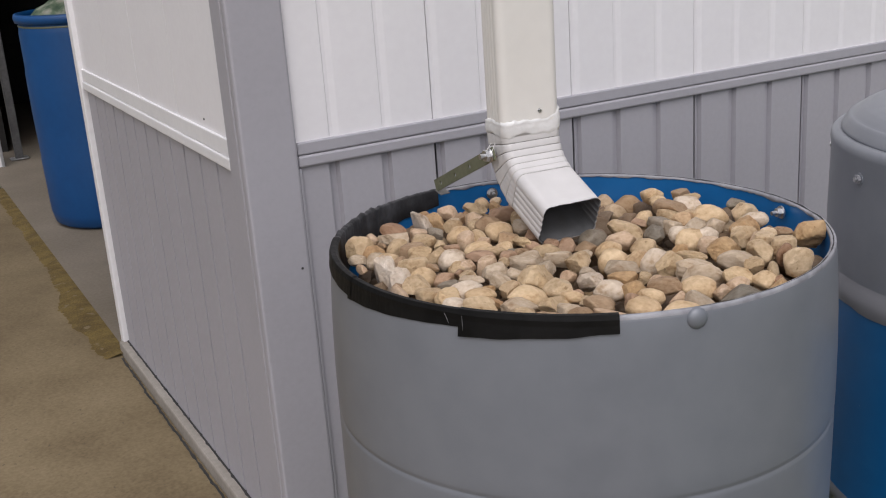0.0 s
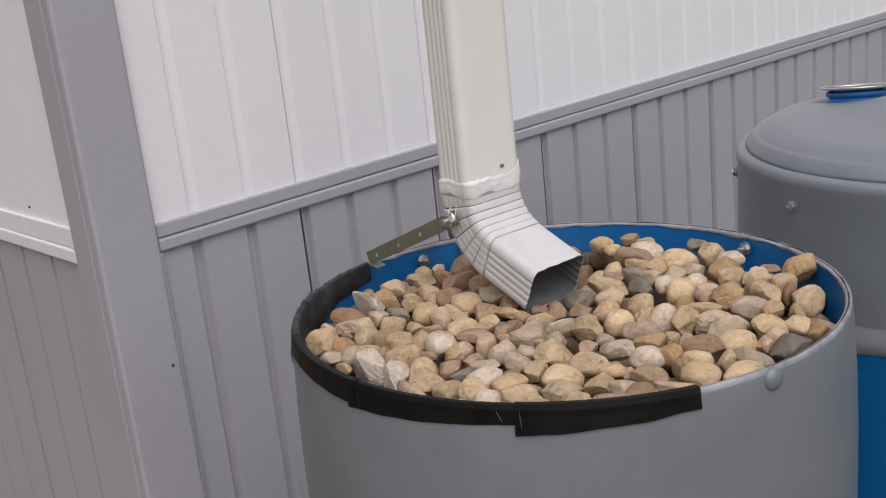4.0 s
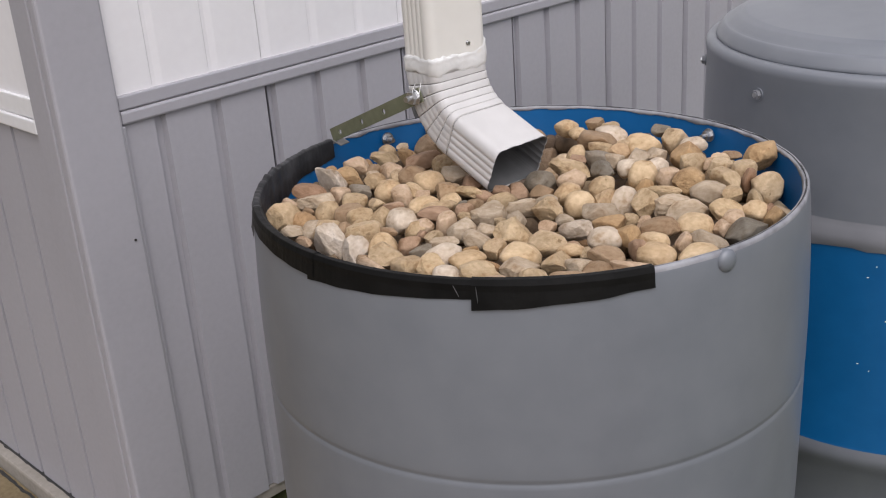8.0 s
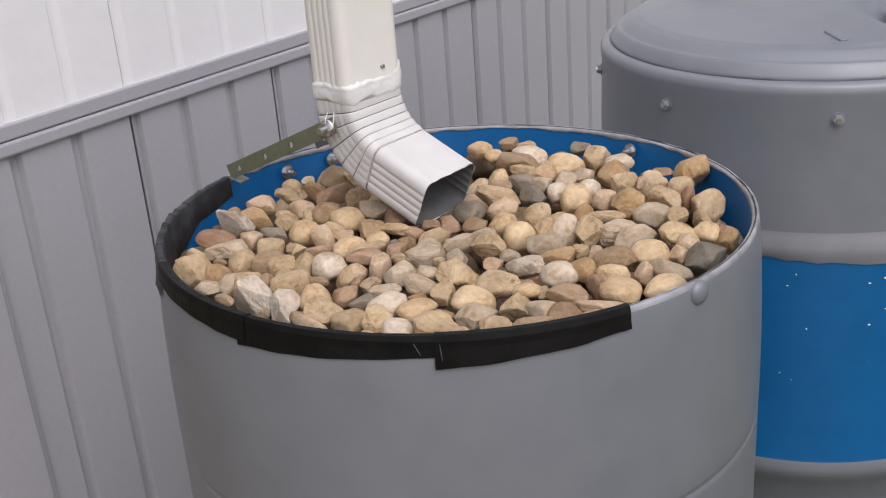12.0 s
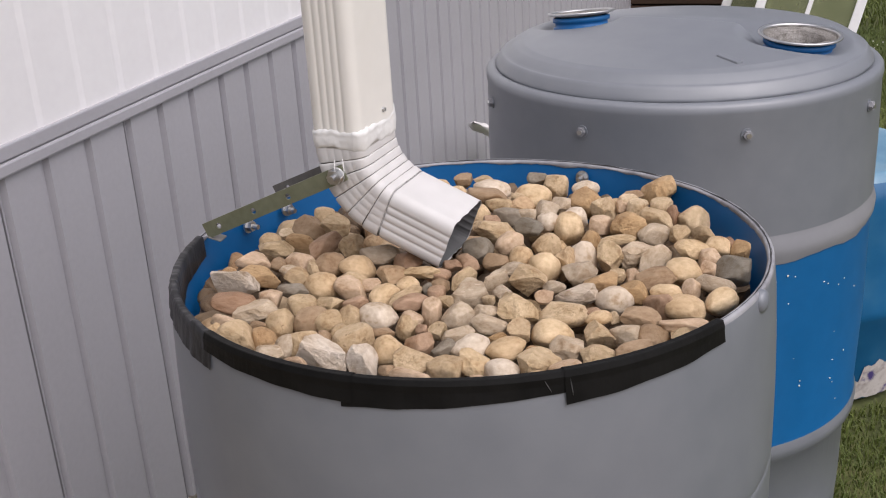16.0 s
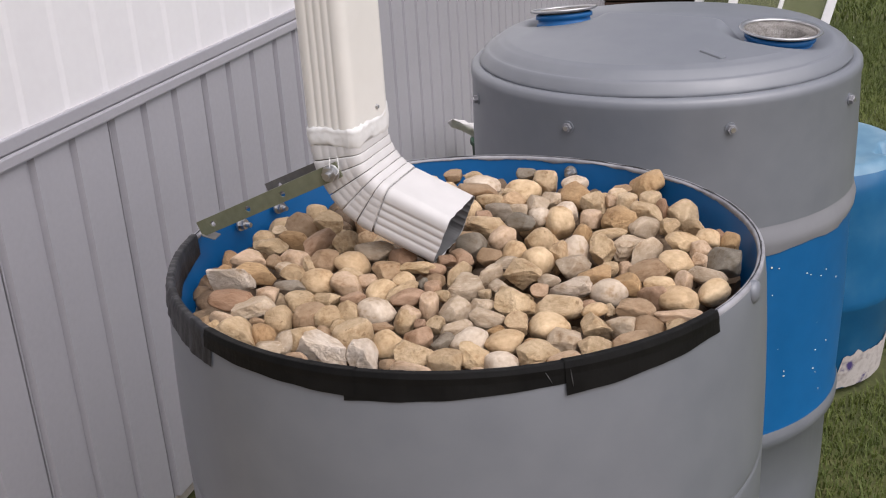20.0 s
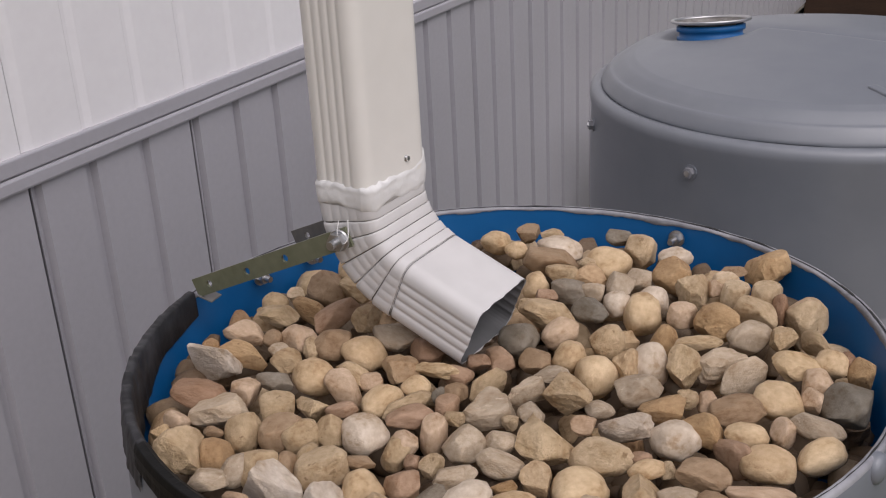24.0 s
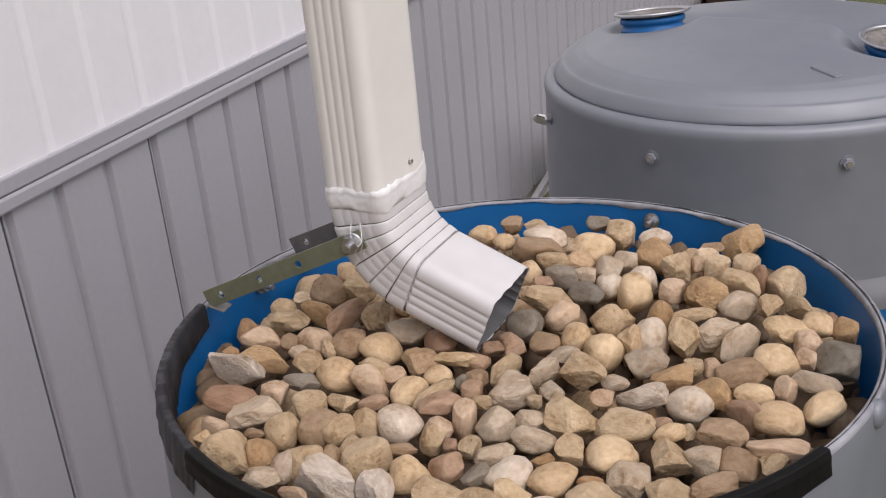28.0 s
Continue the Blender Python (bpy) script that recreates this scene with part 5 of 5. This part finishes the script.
KINDS = [((WHITE,), M_stone_white, "pale grey-white broken stone lying among tan stones", "broken"), ((PALE,), M_stone_pale, "smooth round off-white stone among tan stones", "round"),
         ((OCHRE,), M_stone_ochre, "worn ochre yellow stone lying among tan stones", "worn"), ((OCHREB,), M_stone_ochre, "large broken ochre stone on top of the pile", "broken"),
         ((PINK, PINK_MORE), M_stone_pink, "worn pinkish tan stone in the drum", "worn"), ((CHIPPED, CHIPPED_MORE), M_stone_cream, "chipped cream-coloured stone in the drum", "broken"),
         ((DUN,), M_stone_dun, "worn dull brown-grey stone in the drum", "worn"), ((DUNB,), M_stone_dun, "broken dull brown-grey stone in the drum", "broken"),
         ((RUST, RUST_MORE), M_stone_rust, "rusty red-brown stone lying among tan stones", "worn"), ((GREY, GREY_MORE), M_stone_grey, "worn pale grey stone lying among tan stones", "worn"),
         ((GREYB,), M_stone_grey, "sharp-edged broken grey stone in the drum", "broken"), ((SLATE,), M_stone_dark, "dark slate-grey stone lying among tan stones", "worn"),
         ((BROKEN,), M_stone_cream, "large broken tan stone on top of the pile", "broken"), ((TAN, TAN_MORE), M_stone_tan, "smooth rounded tan stone in the drum", "round"),
         ((CREAM, CREAM_MORE), M_stone_cream, "worn cream stone in the drum", "worn"), ((BUFF, BUFF_MORE), M_stone, "broken buff stone in the drum", "broken")]
marks = []
for lists, mat, label, shape in KINDS:
    for x, y, z, size, wide, turn, tall in [row for rows in lists for row in rows]:
        marks.append((x, y, z, size * (0.25 + 0.24 * wide)))
        pool = angular_meshes if shape == "broken" else worn_meshes if shape == "worn" else round_meshes
        lay(x, y, z, size / 2, pool[rng.integers(len(pool))], label, (1.05, wide * 1.05, tall * 1.05), radians(turn), mat, 0.10)
for n in range(1500):
    r = float(np.clip(rng.normal(0.0183, 0.0048), 0.008, 0.027))
    best = None
    for _ in range(14):
        a, q = rng.uniform(0, 2 * math.pi), (RIN - r * 0.9) * math.sqrt(rng.uniform())
        x, y = q * math.cos(a), q * math.sin(a)
        z = drop(x, y, r)
        if z > LEVEL - 0.045 and any((x - m[0]) ** 2 + (y - m[1]) ** 2 < (0.72 * (r + m[3])) ** 2 for m in marks):
            continue
        if best is None or z < best[2]:
            best = (x, y, z)
    if best is None:
        continue
    x, y, z = best
    if z > LEVEL - 0.013 - r * 0.55:
        continue
    placed.append((x, y, z, r))
order = sorted(placed, key=lambda p: -p[2] - 0.8 * p[3])
for n, (x, y, z, r) in enumerate(order):
    if n >= 150 or z + r < LEVEL - 0.045:
        break
    ang = rng.uniform() < 0.5
    # two in three low stones take the tint darkened for gap shade
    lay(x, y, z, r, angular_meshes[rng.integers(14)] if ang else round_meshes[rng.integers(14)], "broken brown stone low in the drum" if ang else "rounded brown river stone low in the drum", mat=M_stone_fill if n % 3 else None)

# the stones underneath, joined; gap shade is put into their dark colour
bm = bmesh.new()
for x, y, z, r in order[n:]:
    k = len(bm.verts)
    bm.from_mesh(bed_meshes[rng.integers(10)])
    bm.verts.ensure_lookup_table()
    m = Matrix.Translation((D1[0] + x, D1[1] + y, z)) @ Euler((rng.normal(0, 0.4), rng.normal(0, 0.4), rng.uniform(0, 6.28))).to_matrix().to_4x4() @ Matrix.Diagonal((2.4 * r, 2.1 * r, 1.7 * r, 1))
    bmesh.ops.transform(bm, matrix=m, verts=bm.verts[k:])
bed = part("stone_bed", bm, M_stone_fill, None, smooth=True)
tagged(bed, "lower layer of river stones filling the drum, coloured dark for shaded gaps", "stones", kind="stuff")

# ---------- lawn ----------
def grass(name, boxes, label, mat):
    verts, faces = [], []
    g = np.random.default_rng(3)
    for x0, x1, y0, y1, n, h, w in boxes:
        for _ in range(n):
            x, y = g.uniform(x0, x1), g.uniform(y0 - 0.5, y1)
            if g.uniform() > (y - y0 + 0.5) / 0.8 or math.hypot(x - D2[0], y - D2[1]) < 0.305 or math.hypot(x - D3[0], y - D3[1]) < R3 or math.hypot(x - D1[0], y - D1[1]) < 0.3:
                continue
            hh = h * g.uniform(0.45, 1.25)
            a = g.uniform(0, 2 * math.pi)
            lean = hh * g.uniform(0.2, 1.5)
            dx, dy = math.cos(a), math.sin(a)
            px, py = -dy * w * 0.5, dx * w * 0.5
            z0 = ground_z(x, y)
            k = len(verts)
            verts += [(x - px, y - py, z0 - 0.005), (x + px, y + py, z0 - 0.005), (x + dx * lean * 0.35 + px * 0.8, y + dy * lean * 0.35 + py * 0.8, z0 + hh * 0.6), (x + dx * lean * 0.35 - px * 0.8, y + dy * lean * 0.35 - py * 0.8, z0 + hh * 0.6), (x + dx * lean, y + dy * lean, z0 + hh * 0.9)]
            faces += [(k, k + 1, k + 2, k + 3), (k + 3, k + 2, k + 4)]
    me = bpy.data.meshes.new(name)
    me.from_pydata(verts, [], faces)
    me.materials.append(mat)
    ob = new(name, me)
    return tagged(ob, label, "grass", kind="stuff")


grass("lawn_grass", [(0.5, 2.0, -2.2, -0.9, 62000, 0.022, 0.0024), (2.0, 3.4, -2.6, -0.8, 70000, 0.026, 0.0024), (3.4, 7.0, -3.4, -0.7, 90000, 0.040, 0.0032), (7.0, 14.0, -5.0, 0.5, 36000, 0.11, 0.008), (0.4, 7.0, -0.9, -0.02, 9000, 0.04, 0.005)], "green lawn grass with clover", M_grass)

# small white lawn flowers
g = np.random.default_rng(11)
bm = bmesh.new()
for _ in range(22):
    x, y = g.uniform(5.2, 6.2), g.uniform(-1.46, -1.16)
    z = ground_z(x, y) + g.uniform(0.04, 0.075)
    r = g.uniform(0.003, 0.006)
    bmesh.ops.create_icosphere(bm, subdivisions=1, radius=r, matrix=Matrix.Translation((x, y, z)))
flowers = part("lawn_flowers", bm, M_petal)
tagged(flowers, "scattered small white flowers in the tall grass", "flowers", kind="stuff")

# ---------- things in the garage mouth ----------
rail = empty("metal_post", (0.12, 4.78, GROUND + 0.01), "dull aluminium channel post standing in the garage", "post")
part("web", box(bmesh.new(), -0.018, 0.018, -0.004, 0.004, 0, 2.3, bevel=0.001), M_post, rail)
for x in (-0.018, 0.018):
    part("flange", box(bmesh.new(), x - 0.003, x + 0.003, -0.004, 0.04, 0, 2.3, bevel=0.001), M_post, rail)
part("foot_plate", box(bmesh.new(), -0.05, 0.05, -0.02, 0.06, 0, 0.006, bevel=0.002), M_dull_metal, rail)
board = empty("white_panel", (-0.08, 4.66, GROUND + 0.002), "white board leaning beside the metal post", "panel")
part("sheet", box(bmesh.new(), -0.12, 0.085, -0.01, 0.01, 0.0, 0.9, pose(0, 0, 0, -4, 0, 0), bevel=0.003), M_trim_white, board)
part("edge_strip", box(bmesh.new(), 0.086, 0.10, -0.014, 0.014, 0.0, 0.9, pose(0, 0, 0, -4, 0, 0), bevel=0.003), M_dull_metal, board, "grey metal edge")

# ---------- clutter along the wall behind the drums ----------
can = empty("green_bin", (2.57, -0.19, ground_z(2.57, -0.2)), "dark green plastic bin standing against the wall", "bin")
part("bin_body", lathe(bmesh.new(), [(0.0, 0.0), (0.085, 0.0), (0.092, 0.01), (0.104, 0.285), (0.110, 0.29), (0.110, 0.302), (0.103, 0.302), (0.10, 0.10)], 32), M_green, can, smooth=True)
bm = bmesh.new()
rows = []
for k in range(25):
    f = k / 24
    ring = []
    for j in range(16):
        a = 2 * math.pi * j / 16
        w = 0.028 * math.sin(math.pi * min(0.97, 0.10 + 0.66 * f)) ** 0.6 * (0.25 if k == 0 else 0.75 if k == 1 else 1.0) * (1 + 0.55 * noise.noise((f * 5, math.cos(a), math.sin(a))))
        ring.append((-0.18 + 0.50 * f, w * 1.6 * math.cos(a), 0.115 - 0.14 * f - 0.03 * math.sin(math.pi * f) + w * 0.8 * math.sin(a) + 0.008 * noise.noise((f * 9, j * 0.7, 1))))
    rows.append(ring)
sweep(bm, rows)
hang = []
for k in range(15):
    t = k / 14
    ring = []
    for j in range(14):
        a = 2 * math.pi * j / 14
        wide = (0.050 - 0.022 * t) * (1 + 0.35 * noise.noise((t * 4, math.cos(a) * 1.3, 7)))
        deep = 0.020 * (1 - 0.4 * t) * (1 + 0.5 * noise.noise((t * 5, math.sin(a) * 2, 3)))
        ring.append((0.045 + 0.085 * t + wide * math.cos(a) * (1.0 if t > 0.05 else 0.3), -0.072 - 0.018 * math.sin(math.pi * min(1.0, t * 1.4)) + deep * math.sin(a), 0.065 - 0.225 * t + 0.010 * noise.noise((t * 7, j * 0.6, 5))))
    hang.append(ring)
sweep(bm, hang)
bag = part("plastic_bag", bm, M_bag, None, smooth=True)
bag.location = (2.25, -0.17, 0.236)
bag.scale = (0.85, 0.85, 0.9)
tagged(bag, "crumpled white plastic bag lying over the green bin", "bag")
chan = part("metal_channel", box(bmesh.new(), -0.45, 0.45, -0.010, 0.010, -0.010, 0.010, pose(0, 0, 0, 0, -8, 0), bevel=0.002), M_dull_metal)
chan.location = (1.98, -0.11, 0.012)
tagged(chan, "grey metal channel leaning low against the wall", "channel")

# ---------- far lawn ----------
def sash(x, y, lean, tip, w, h):
    t = empty("window_sash", (x, y, ground_z(x, y)), "old white window sash leaning in the grass", "window sash", "window sashes in the grass")
    m = pose(0, 0, 0, tip, lean, 0)
    for nm, b in (("stile", (-0.02, 0.02, -w / 2, -w / 2 + 0.045, 0, h)), ("stile", (-0.02, 0.02, w / 2 - 0.045, w / 2, 0, h)), ("rail", (-0.018, 0.018, -w / 2 + 0.046, w / 2 - 0.046, 0, 0.06)), ("rail", (-0.018, 0.018, -w / 2 + 0.046, w / 2 - 0.046, h - 0.05, h)), ("muntin", (-0.012, 0.012, -0.011, 0.011, 0.061, h - 0.051))):
        part(nm, box(bmesh.new(), *b, m, bevel=0.004), M_trim_white, t)
    part("pane", box(bmesh.new(), -0.003, 0.003, -w / 2 + 0.047, w / 2 - 0.047, 0.061, h - 0.051, m), M_glass, t, "dusty glass")
    return t


sash(4.72, -0.93, 14, 14, 0.50, 1.15)
sash(5.0, -0.71, 10, 17, 0.46, 1.05)
crate = empty("brown_crate", (6.1, -0.33, ground_z(6.1, -0.33)), "dark brown wooden crate beyond the house end", "crate")
for k in range(6):
    part("slat", box(bmesh.new(), -0.3, 0.3, -0.34, 0.34, 0.17 * k + 0.004, 0.17 * k + 0.164, bevel=0.006), M_brown, crate)
shed = empty("grey_panel", (6.5, -0.82, ground_z(6.5, -0.8)), "weathered grey-green board propped in the yard", "board")
part("sheet", box(bmesh.new(), -0.03, 0.03, -0.28, 0.28, 0, 1.1, bevel=0.006), M_board, shed)
for y in (-1.75, -2.2):
    b = empty("garden_box", (12.0, y, ground_z(12, y)), "dark green compost box on the far lawn", "box", "green boxes")
    part("box_body", box(bmesh.new(), -0.3, 0.3, -0.2, 0.2, 0, 0.7, bevel=0.02), M_green, b)
    part("box_lid", box(bmesh.new(), -0.32, 0.32, -0.215, 0.215, 0.702, 0.76, bevel=0.02), M_green, b)
